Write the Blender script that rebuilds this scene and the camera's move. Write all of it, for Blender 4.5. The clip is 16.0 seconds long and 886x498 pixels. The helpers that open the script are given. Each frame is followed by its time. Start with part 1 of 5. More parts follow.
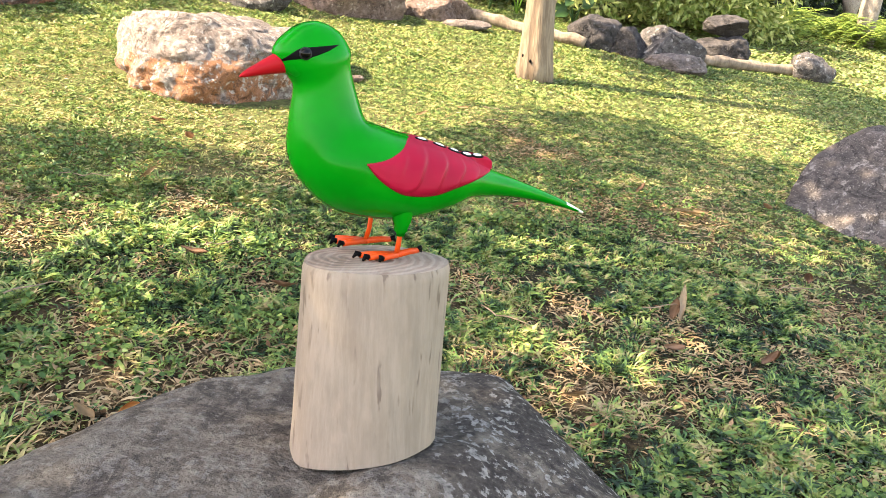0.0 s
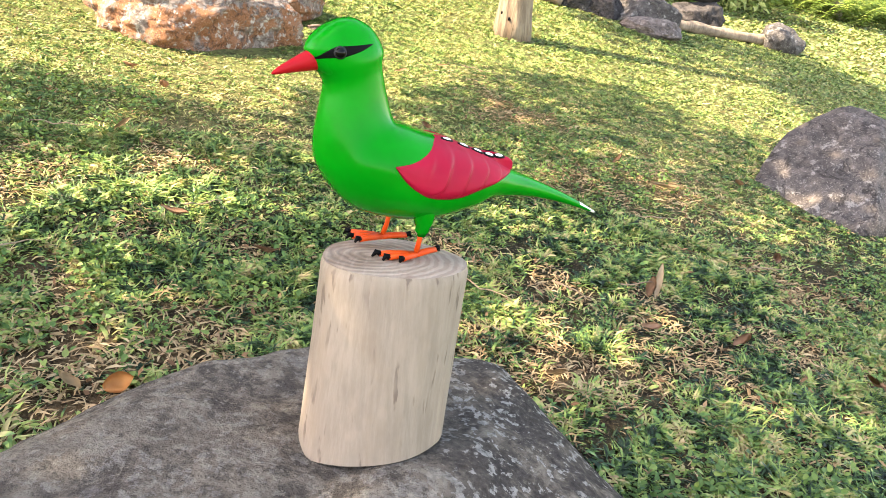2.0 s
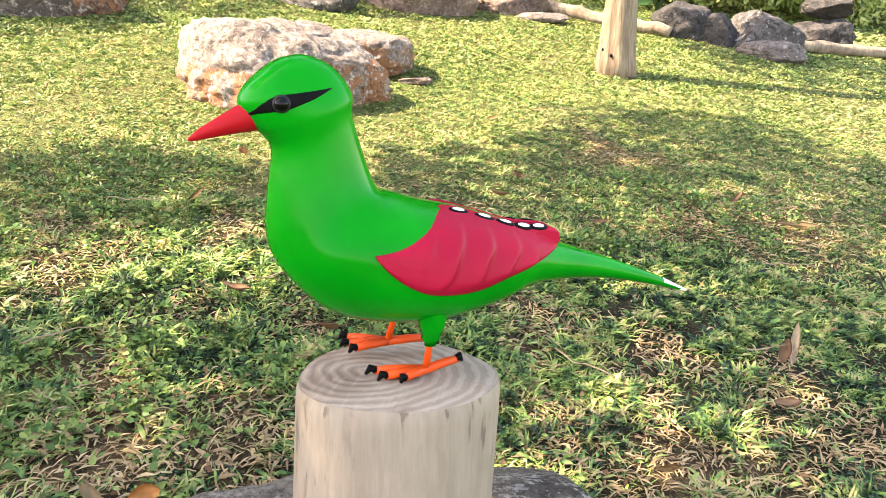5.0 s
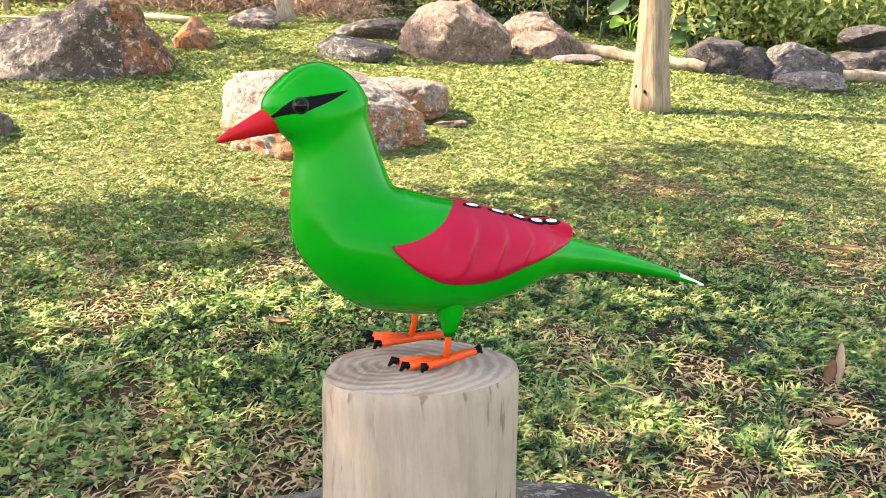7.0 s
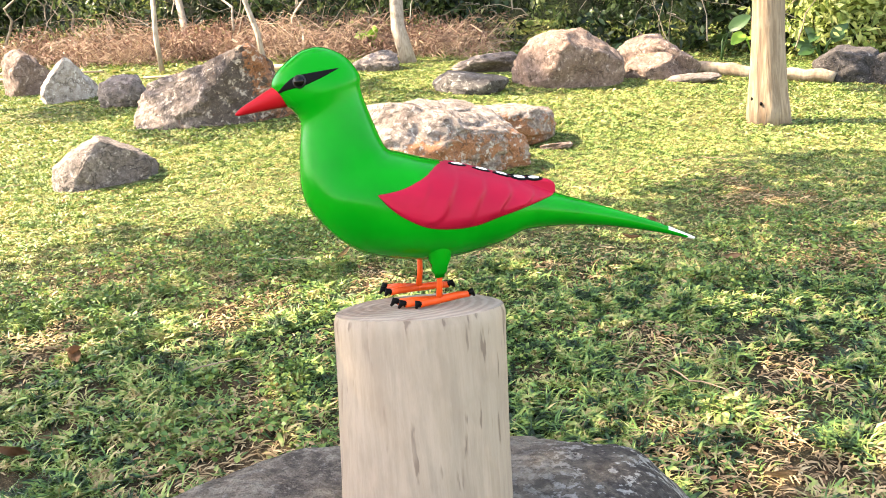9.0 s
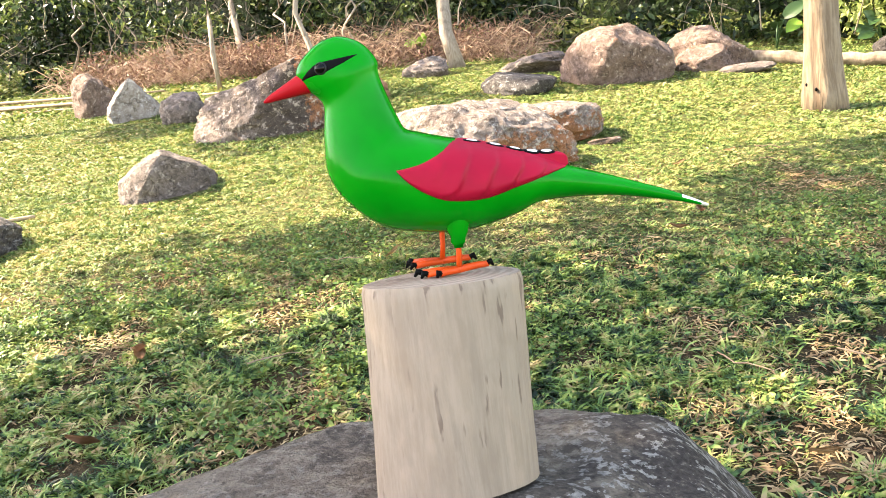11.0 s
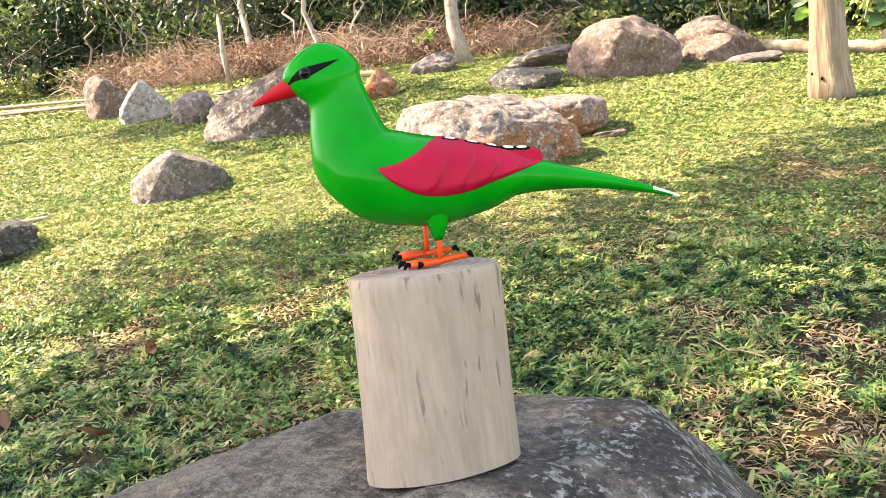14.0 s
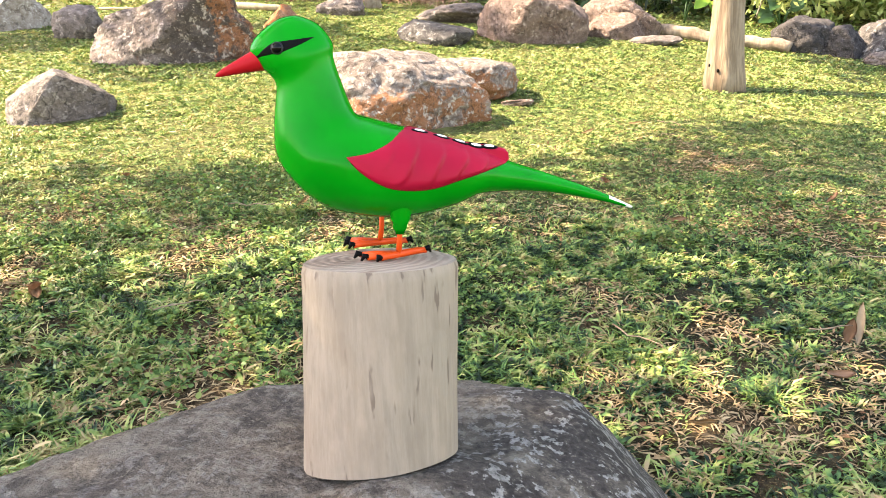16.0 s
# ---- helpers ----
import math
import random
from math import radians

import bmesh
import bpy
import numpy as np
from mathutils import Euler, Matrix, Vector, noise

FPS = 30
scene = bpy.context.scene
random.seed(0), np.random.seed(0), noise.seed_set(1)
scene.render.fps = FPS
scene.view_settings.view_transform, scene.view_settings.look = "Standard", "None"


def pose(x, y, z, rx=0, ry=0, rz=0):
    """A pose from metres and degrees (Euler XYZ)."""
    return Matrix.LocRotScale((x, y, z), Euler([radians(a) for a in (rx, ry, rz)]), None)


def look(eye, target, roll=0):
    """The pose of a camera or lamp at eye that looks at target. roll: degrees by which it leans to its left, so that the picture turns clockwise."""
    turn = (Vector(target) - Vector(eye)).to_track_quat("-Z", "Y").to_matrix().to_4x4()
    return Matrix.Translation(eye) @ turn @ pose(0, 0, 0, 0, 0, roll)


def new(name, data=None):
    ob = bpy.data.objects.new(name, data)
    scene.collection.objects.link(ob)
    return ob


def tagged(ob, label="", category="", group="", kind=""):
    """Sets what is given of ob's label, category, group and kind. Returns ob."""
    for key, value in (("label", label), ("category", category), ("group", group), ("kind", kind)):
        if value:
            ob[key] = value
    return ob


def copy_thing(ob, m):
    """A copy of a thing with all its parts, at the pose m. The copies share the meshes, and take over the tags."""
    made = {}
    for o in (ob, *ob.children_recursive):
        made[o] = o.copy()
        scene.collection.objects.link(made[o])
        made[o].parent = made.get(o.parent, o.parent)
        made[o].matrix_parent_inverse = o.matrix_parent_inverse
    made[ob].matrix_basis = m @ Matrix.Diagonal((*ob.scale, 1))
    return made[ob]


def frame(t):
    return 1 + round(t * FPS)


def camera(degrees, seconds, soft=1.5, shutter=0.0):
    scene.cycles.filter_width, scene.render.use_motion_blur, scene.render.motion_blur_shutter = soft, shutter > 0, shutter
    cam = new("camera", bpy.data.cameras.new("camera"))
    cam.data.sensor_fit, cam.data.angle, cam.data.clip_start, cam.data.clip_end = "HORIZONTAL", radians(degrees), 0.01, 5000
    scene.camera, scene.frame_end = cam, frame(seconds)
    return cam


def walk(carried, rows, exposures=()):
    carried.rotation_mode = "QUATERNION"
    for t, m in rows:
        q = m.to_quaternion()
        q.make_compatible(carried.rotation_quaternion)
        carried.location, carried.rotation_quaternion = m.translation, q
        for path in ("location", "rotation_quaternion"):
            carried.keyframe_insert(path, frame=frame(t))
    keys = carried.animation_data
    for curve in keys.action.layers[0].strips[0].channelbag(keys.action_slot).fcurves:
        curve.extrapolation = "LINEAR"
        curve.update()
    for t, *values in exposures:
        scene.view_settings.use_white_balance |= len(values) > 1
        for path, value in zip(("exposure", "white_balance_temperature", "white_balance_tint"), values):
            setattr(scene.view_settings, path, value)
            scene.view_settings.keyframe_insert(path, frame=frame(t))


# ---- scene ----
cam = camera(60.2, 16.0, soft=0.6)
PATH = [
    (0, (0.072, -0.688, 0.628), (-0.062, 1.223, 0.053), 2.9),
    (0.5, (0.051, -0.687, 0.635), (-0.002, 1.222, 0.040), 4.7),
    (1, (0.024, -0.689, 0.647), (0.001, 1.216, 0.038), 5.4),
    (1.5, (0.013, -0.684, 0.661), (0.032, 1.207, 0.012), 6.0),
    (2, (0.008, -0.673, 0.671), (-0.004, 1.202, -0.024), 6.5),
    (2.5, (0.010, -0.660, 0.676), (-0.022, 1.209, -0.035), 6.5),
    (3, (0.026, -0.620, 0.678), (-0.059, 1.241, -0.051), 5.8),
    (3.5, (0.039, -0.549, 0.689), (-0.079, 1.313, -0.031), 5.6),
    (4, (0.025, -0.490, 0.680), (-0.115, 1.377, -0.025), 4.1),
    (4.5, (0.054, -0.467, 0.660), (-0.215, 1.404, 0.006), 1.9),
    (4.7, (0.066, -0.461, 0.655), (-0.240, 1.412, 0.025), 1.5),
    (6.8, (0.093, -0.490, 0.620), (-0.351, 1.397, 0.127), -2.0),
    (7, (0.101, -0.493, 0.619), (-0.356, 1.395, 0.142), -2.0),
    (7.5, (0.133, -0.511, 0.611), (-0.389, 1.371, 0.180), -3.0),
    (8, (0.172, -0.531, 0.586), (-0.477, 1.315, 0.173), -4.1),
    (8.5, (0.205, -0.548, 0.576), (-0.522, 1.277, 0.196), -4.6),
    (9, (0.234, -0.552, 0.564), (-0.558, 1.249, 0.204), -5.7),
    (9.5, (0.254, -0.558, 0.559), (-0.607, 1.219, 0.240), -7.3),
    (10, (0.269, -0.571, 0.548), (-0.628, 1.184, 0.208), -7.7),
    (10.2, (0.268, -0.571, 0.545), (-0.639, 1.180, 0.211), -7.8),
    (12.3, (0.310, -0.591, 0.534), (-0.630, 1.145, 0.213), -8.5),
    (12.5, (0.311, -0.591, 0.535), (-0.624, 1.149, 0.225), -8.6),
    (13, (0.311, -0.594, 0.536), (-0.636, 1.142, 0.235), -9.1),
    (13.5, (0.316, -0.594, 0.535), (-0.641, 1.135, 0.225), -9.1),
    (14, (0.324, -0.597, 0.537), (-0.640, 1.124, 0.204), -9.3),
    (14.5, (0.320, -0.606, 0.545), (-0.576, 1.140, 0.164), -8.1),
    (15, (0.311, -0.611, 0.550), (-0.529, 1.154, 0.129), -7.7),
    (15.5, (0.302, -0.613, 0.557), (-0.514, 1.162, 0.127), -7.7),
    (16, (0.256, -0.607, 0.585), (-0.430, 1.205, 0.088), -2.7),
]
walk(cam, [(t, look(eye, target, roll)) for t, eye, target, roll in PATH],
     [(0.0, 3.29), (1.0, 3.44), (2.5, 3.45), (4.5, 3.46), (7.0, 3.33), (8.5, 3.54), (10.0, 3.58), (12.5, 3.22), (13.0, 3.22), (14.0, 3.38), (16.0, 3.43)])
# ---- daylight ----
SUN_AZ = Vector((-0.94, -0.33, 0.0)).normalized()
SUN_EL = radians(48)
SUN_DIR = Vector((SUN_AZ.x * math.cos(SUN_EL), SUN_AZ.y * math.cos(SUN_EL), math.sin(SUN_EL)))
world = bpy.data.worlds.new("sky")
scene.world = world
world.use_nodes = True
wn = world.node_tree
sky = wn.nodes.new("ShaderNodeTexSky")
sky.sky_type, sky.sun_disc = "NISHITA", False
sky.sun_elevation = SUN_EL
sky.sun_rotation = math.atan2(SUN_AZ.x, SUN_AZ.y)
warm = wn.nodes.new("ShaderNodeMix")
warm.data_type, warm.blend_type = "RGBA", "MULTIPLY"
warm.inputs[0].default_value, warm.inputs[7].default_value = 1.0, (1.24, 0.99, 0.81, 1)
wn.links.new(sky.outputs[0], warm.inputs[6])
wn.links.new(warm.outputs[2], wn.nodes["Background"].inputs[0])
wn.nodes["Background"].inputs[1].default_value = 0.126
sun = new("sun", bpy.data.lights.new("sun", "SUN"))
sun.data.energy, sun.data.angle, sun.data.color = 3.55, radians(0.55), (1.0, 0.82, 0.59)
sun.rotation_mode = "QUATERNION"
sun.rotation_quaternion = SUN_DIR.to_track_quat("Z", "Y")


# ---- material helpers ----
class Nodes:
    """A thin wrapper round a node material."""

    def __init__(self, name):
        self.mat = bpy.data.materials.new(name)
        self.mat.use_nodes = True
        self.tree = self.mat.node_tree
        self.bsdf = self.tree.nodes["Principled BSDF"]
        self.out = self.tree.nodes["Material Output"]
        self.coord = self.node("ShaderNodeTexCoord").outputs["Object"]

    def node(self, kind):
        return self.tree.nodes.new(kind)

    def put(self, socket, value):
        if isinstance(value, bpy.types.NodeSocket):
            self.tree.links.new(value, socket)
        elif isinstance(value, (tuple, list)) and len(value) == 3 and socket.type == "RGBA":
            socket.default_value = (*value, 1)
        else:
            socket.default_value = value

    def mapped(self, scale=(1, 1, 1), loc=(0, 0, 0), src=None):
        n = self.node("ShaderNodeMapping")
        self.put(n.inputs["Vector"], src or self.coord)
        n.inputs["Scale"].default_value = scale
        n.inputs["Location"].default_value = loc
        return n.outputs[0]

    def noise(self, scale, detail=4.0, rough=0.55, vec=None, dist=0.0):
        n = self.node("ShaderNodeTexNoise")
        self.put(n.inputs["Vector"], vec or self.coord)
        n.inputs["Scale"].default_value, n.inputs["Detail"].default_value = scale, detail
        n.inputs["Roughness"].default_value, n.inputs["Distortion"].default_value = rough, dist
        return n.outputs[0]

    def voronoi(self, scale, vec=None, feature="F1"):
        n = self.node("ShaderNodeTexVoronoi")
        n.feature = feature
        self.put(n.inputs["Vector"], vec or self.coord)
        n.inputs["Scale"].default_value = scale
        return n.outputs["Distance"]

    def step(self, value, lo, hi, a=0.0, b=1.0):
        n = self.node("ShaderNodeMapRange")
        n.interpolation_type = "SMOOTHSTEP"
        for i, v in enumerate((value, lo, hi, a, b)):
            self.put(n.inputs[i], v)
        return n.outputs[0]

    def math(self, op, a, b=0.0):
        n = self.node("ShaderNodeMath")
        n.operation = op
        self.put(n.inputs[0], a)
        self.put(n.inputs[1], b)
        return n.outputs[0]

    def mix(self, fac, a, b, blend="MIX"):
        n = self.node("ShaderNodeMix")
        n.data_type, n.blend_type = "RGBA", blend
        self.put(n.inputs[0], fac)
        self.put(n.inputs[6], a)
        self.put(n.inputs[7], b)
        return n.outputs[2]

    def ramp(self, fac, stops):
        n = self.node("ShaderNodeValToRGB")
        self.put(n.inputs[0], fac)
        e = n.color_ramp.elements
        while len(e) < len(stops):
            e.new(0.5)
        for el, (pos, col) in zip(e, stops):
            el.position, el.color = pos, (*col, 1)
        return n.outputs[0]

    def island(self):
        return self.node("ShaderNodeNewGeometry").outputs["Random Per Island"]

    def position(self):
        return self.node("ShaderNodeNewGeometry").outputs["Position"]

    def bump(self, height, strength, distance, under=None):
        n = self.node("ShaderNodeBump")
        n.inputs["Strength"].default_value, n.inputs["Distance"].default_value = strength, distance
        self.put(n.inputs["Height"], height)
        if under is not None:
            self.put(n.inputs["Normal"], under)
        return n.outputs[0]

    def done(self, color, rough=0.6, normal=None, coat=0.0, spec=0.5, translucent=0.0, trans_color=None):
        self.put(self.bsdf.inputs["Base Color"], color)
        self.put(self.bsdf.inputs["Roughness"], rough)
        self.bsdf.inputs["Specular IOR Level"].default_value = spec
        self.bsdf.inputs["Coat Weight"].default_value = coat
        self.bsdf.inputs["Coat Roughness"].default_value = 0.2
        if normal is not None:
            self.put(self.bsdf.inputs["Normal"], normal)
        if translucent:
            tr = self.node("ShaderNodeBsdfTranslucent")
            self.put(tr.inputs[0], trans_color or color)
            mx = self.node("ShaderNodeMixShader")
            mx.inputs[0].default_value = translucent
            self.tree.links.new(self.bsdf.outputs[0], mx.inputs[1])
            self.tree.links.new(tr.outputs[0], mx.inputs[2])
            self.tree.links.new(mx.outputs[0], self.out.inputs["Surface"])
        return self.mat


def enamel(name, col, rough=0.38, brush=0.35, spec=0.25):
    """Brushed enamel paint on carved wood."""
    n = Nodes(name)
    a = n.noise(14, 3)
    b = n.noise(220, 3)
    col2 = tuple(c * 0.78 for c in col)
    c = n.mix(n.step(a, 0.35, 0.7), col2, col)
    nm = n.bump(b, brush * 0.3, 0.0006, n.bump(n.noise(45, 2), brush, 0.0012))
    return n.done(c, n.step(a, 0.3, 0.7, rough - 0.06, rough + 0.08), nm, spec=spec)


def granite(name, base, dark, light, rust=None, rust_lo=0.55, lichen=0.5, scale=1.0, speck=0.5, flank=None, end=None):
    """Weathered boulder: mottled grain, dark algae, pale lichen scabs and rusty stains; end: where along it the rusty broken end begins."""
    n = Nodes(name)
    big = n.noise(3.2 * scale, 5, 0.6)
    mid = n.noise(16 * scale, 5, 0.65)
    fine = n.noise(90 * scale, 4, 0.7)
    c = n.mix(n.step(mid, 0.3, 0.72), dark, base)
    c = n.mix(n.math("MULTIPLY", n.step(big, 0.5, 0.68), 0.75), c, dark)
    if rust is not None:
        rn = n.noise(2.6 * scale, 5, 0.7, vec=n.mapped(loc=(7.3, 1.1, 4.2)), dist=0.6)
        if flank:
            xyz = n.node("ShaderNodeSeparateXYZ")
            n.put(xyz.inputs[0], n.coord)
            reach = n.math("ADD", xyz.outputs[2], n.math("MULTIPLY", n.math("SUBTRACT", mid, 0.5), 0.16))
            rn = n.math("ADD", rn, n.step(reach, flank, flank - 0.07, -0.10, 0.16))
        if end is not None:
            along = n.node("ShaderNodeSeparateXYZ")
            n.put(along.inputs[0], n.coord)
            ragged = n.math("ADD", along.outputs[0], n.math("MULTIPLY", n.math("SUBTRACT", mid, 0.5), 0.22))
            c = n.mix(n.math("MULTIPLY", n.step(ragged, end - 0.24, end - 0.12), 0.8), c, tuple(v * 0.75 for v in dark))
            rn = n.math("ADD", rn, n.step(ragged, end, end + 0.08, -0.05, 0.26))
        c = n.mix(n.step(rn, rust_lo, rust_lo + 0.1), c, n.mix(n.step(fine, 0.35, 0.6), tuple(v * 0.6 for v in rust), rust))
        rm = n.noise(21 * scale, 4, 0.7, vec=n.mapped(loc=(2.3, 8.1, 1.2)))
        c = n.mix(n.math("MULTIPLY", n.step(rm, 0.58, 0.68), 0.6), c, tuple(v * 0.45 for v in rust))
    lv = n.noise(11 * scale, 6, 0.75, vec=n.mapped(loc=(3.1, 5.7, 9.2)))
    c = n.mix(n.math("MULTIPLY", n.step(lv, 0.62 - 0.12 * lichen, 0.68 - 0.12 * lichen), 0.8), c, light)
    c = n.mix(n.math("MULTIPLY", n.step(fine, 0.56, 0.66), speck), c, light)
    c = n.mix(n.math("MULTIPLY", n.step(fine, 0.44, 0.34), speck), c, tuple(v * 0.35 for v in dark))
    vein = n.noise(4.2 * scale, 4, 0.6, vec=n.mapped(loc=(6.1, 2.2, 7.7)), dist=0.8)
    line = n.step(n.math("ABSOLUTE", n.math("SUBTRACT", vein, 0.5)), 0.016, 0.004)
    c = n.mix(n.math("MULTIPLY", line, 0.65), c, tuple(v * 0.4 for v in dark))
    h = n.math("ADD", n.math("MULTIPLY", mid, 1.0), n.math("MULTIPLY", fine, 0.35))
    h = n.math("SUBTRACT", h, n.math("MULTIPLY", line, 0.35))
    nm = n.bump(h, 1.0, 0.026 / scale)
    return n.done(c, 0.88, nm, spec=0.25)


def crusted_rock():
    """Dark outcrop: tan-grey worn stone, black algae crust and ragged grey lichen scabs on its steeper flank."""
    n = Nodes("rock_crusted")
    big = n.noise(5.0, 5, 0.6, dist=0.4)
    mid = n.noise(30, 6, 0.66)
    fine = n.noise(130, 5, 0.7)
    speck = n.noise(420, 3, 0.6)
    chip = n.noise(75, 5, 0.7, vec=n.mapped(loc=(0.7, 4.1, 2.2)), dist=0.3)
    c = n.mix(n.step(mid, 0.38, 0.62), (0.064, 0.054, 0.043), (0.168, 0.143, 0.110))
    c = n.mix(n.math("MULTIPLY", n.step(chip, 0.54, 0.60), 0.55), c, (0.215, 0.192, 0.150))
    c = n.mix(n.math("MULTIPLY", n.step(chip, 0.45, 0.39), 0.6), c, (0.044, 0.037, 0.030))
    c = n.mix(n.math("MULTIPLY", n.step(big, 0.46, 0.60), 0.5), c, (0.185, 0.160, 0.122))
    c = n.mix(n.math("MULTIPLY", n.step(n.noise(17, 5, 0.7, vec=n.mapped(loc=(4.2, 1.0, 0.3))), 0.53, 0.64), 0.6), c, (0.052, 0.043, 0.037))
    side = n.node("ShaderNodeSeparateXYZ")
    n.put(side.inputs[0], n.coord)
    reach = n.math("ADD", side.outputs[0], n.math("MULTIPLY", n.math("SUBTRACT", big, 0.5), 0.25))
    right = n.step(reach, -0.02, 0.09)
    crust = n.noise(10, 6, 0.72, vec=n.mapped(loc=(1.3, 2.7, 0.4)), dist=0.3)
    amount = n.math("ADD", n.math("MULTIPLY", right, 0.72), 0.14)
    c = n.mix(n.math("MULTIPLY", n.step(crust, 0.36, 0.50), amount), c, n.mix(n.step(fine, 0.4, 0.65), (0.022, 0.019, 0.018), (0.060, 0.051, 0.045)))
    # lichen: clustered scabs with crumbled rims
    lich = n.noise(72, 4, 0.62, vec=n.mapped(loc=(5.1, 0.7, 3.3)))
    clump = n.noise(13, 3, 0.55, vec=n.mapped(loc=(2.6, 3.7, 8.3)))
    scab = n.math("ADD", n.math("ADD", lich, n.math("MULTIPLY", n.math("SUBTRACT", clump, 0.5), 0.45)), n.math("MULTIPLY", n.math("SUBTRACT", fine, 0.5), 0.28))
    cover = n.math("MULTIPLY", n.step(scab, 0.545, 0.585), n.math("ADD", n.math("MULTIPLY", right, 0.62), 0.26))
    c = n.mix(cover, c, n.mix(n.step(fine, 0.35, 0.65), (0.125, 0.118, 0.105), (0.31, 0.295, 0.265)))
    c = n.mix(n.math("MULTIPLY", n.step(fine, 0.58, 0.66), 0.4), c, (0.235, 0.210, 0.170))
    c = n.mix(n.math("MULTIPLY", n.step(fine, 0.43, 0.35), 0.55), c, (0.026, 0.022, 0.019))
    h = n.math("ADD", n.math("MULTIPLY", mid, 1.0), n.math("ADD", n.math("MULTIPLY", fine, 0.45), n.math("MULTIPLY", speck, 0.12)))
    return n.done(c, 0.85, n.bump(h, 1.0, 0.015), spec=0.12)


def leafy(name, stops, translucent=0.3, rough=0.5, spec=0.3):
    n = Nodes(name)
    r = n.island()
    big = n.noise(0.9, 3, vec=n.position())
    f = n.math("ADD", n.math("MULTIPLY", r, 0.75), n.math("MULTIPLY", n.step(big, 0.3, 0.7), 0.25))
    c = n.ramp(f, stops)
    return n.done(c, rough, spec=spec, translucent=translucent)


def bark(name, a, b, c3, scale=1.0):
    n = Nodes(name)
    v = n.mapped(scale=(1, 1, 0.18))
    s = n.noise(38 * scale, 5, 0.65, vec=v)
    big = n.noise(7 * scale, 4, 0.6)
    c = n.mix(n.step(s, 0.3, 0.7), a, b)
    c = n.mix(n.math("MULTIPLY", n.step(big, 0.5, 0.7), 0.7), c, c3)
    return n.done(c, 0.85, n.bump(s, 0.7, 0.01 / scale), spec=0.2)


# ---- materials ----
GREEN = enamel("green_enamel", (0.0005, 0.195, 0.0035), 0.20, 0.12, 0.085)
CRIMSON = enamel("crimson_enamel", (0.29, 0.004, 0.024), 0.5, 0.3, 0.10)
RED = enamel("red_enamel", (0.33, 0.004, 0.009), 0.42, 0.3, 0.14)
ORANGE = enamel("orange_enamel", (0.58, 0.060, 0.003), 0.5)
BLACK = enamel("black_enamel", (0.002, 0.002, 0.002), 0.5, 0.3, 0.06)
WHITE = enamel("white_enamel", (0.78, 0.78, 0.74), 0.45)
EYE_BLACK = enamel("eye_gloss", (0.002, 0.002, 0.002), 0.05, 0.0, 0.13)
EYE_RIM = enamel("eye_rim", (0.010, 0.010, 0.011), 0.4, 0.1, 0.2)

ROCK_DARK = crusted_rock()
ROCK_SHADE = granite("rock_shade", (0.110, 0.092, 0.080), (0.045, 0.038, 0.034), (0.235, 0.212, 0.19), lichen=0.38, scale=1.8, speck=0.75)
ROCK_PALE = granite("rock_pale", (0.225, 0.188, 0.163), (0.090, 0.067, 0.056), (0.335, 0.310, 0.280), rust=(0.215, 0.095, 0.042), rust_lo=0.58, lichen=0.6, scale=3.0, speck=0.5, flank=0.15)
ROCK_LONG = granite("rock_rust", (0.175, 0.140, 0.118), (0.056, 0.043, 0.037), (0.335, 0.288, 0.25), rust=(0.205, 0.088, 0.040), rust_lo=0.66, lichen=0.6, scale=2.4, speck=0.55, end=0.20)
ROCK_BROWN = granite("rock_brown", (0.185, 0.134, 0.110), (0.084, 0.057, 0.046), (0.32, 0.265, 0.23), rust=(0.19, 0.082, 0.036), rust_lo=0.62, lichen=0.4, scale=2.2, speck=0.5)
ROCK_GREY = granite("rock_grey", (0.175, 0.145, 0.128), (0.066, 0.053, 0.047), (0.30, 0.262, 0.235), lichen=0.5, scale=2.2, speck=0.5)
ROCK_WHITE = granite("rock_white", (0.32, 0.293, 0.268), (0.15, 0.12, 0.098), (0.45, 0.425, 0.395), lichen=0.7, scale=1.4)
ROCK_BLACK = granite("rock_black", (0.060, 0.052, 0.050), (0.020, 0.018, 0.018), (0.18, 0.165, 0.155), lichen=0.1, scale=1.4)
ROCK_SLAB = granite("rock_slab", (0.085, 0.076, 0.070), (0.034, 0.030, 0.028), (0.24, 0.23, 0.215), lichen=0.5, scale=1.8, speck=0.6)
ROCK_ORANGE = granite("rock_orange", (0.30, 0.17, 0.10), (0.15, 0.07, 0.04), (0.42, 0.33, 0.25), rust=(0.36, 0.13, 0.04), rust_lo=0.42, lichen=0.2, scale=1.5)



def pole_bark():
    """Smooth tan bark with shallow flutes, brown streaks and grey blotches."""
    n = Nodes("bark_pole")
    flute = n.noise(26, 3, 0.5, vec=n.mapped(scale=(1, 1, 0.07)))
    streak = n.noise(60, 5, 0.65, vec=n.mapped(scale=(1, 1, 0.09), loc=(1.2, 0.4, 0.0)))
    blotch = n.noise(7, 4, 0.6)
    c = n.mix(n.step(streak, 0.34, 0.66), (0.118, 0.086, 0.056), (0.196, 0.152, 0.103))
    c = n.mix(n.math("MULTIPLY", n.step(flute, 0.52, 0.40), 0.75), c, (0.078, 0.054, 0.036))
    c = n.mix(n.math("MULTIPLY", n.step(blotch, 0.52, 0.68), 0.5), c, (0.205, 0.165, 0.120))
    return n.done(c, 0.8, n.bump(n.math("ADD", flute, n.math("MULTIPLY", streak, 0.25)), 1.0, 0.018), spec=0.2)


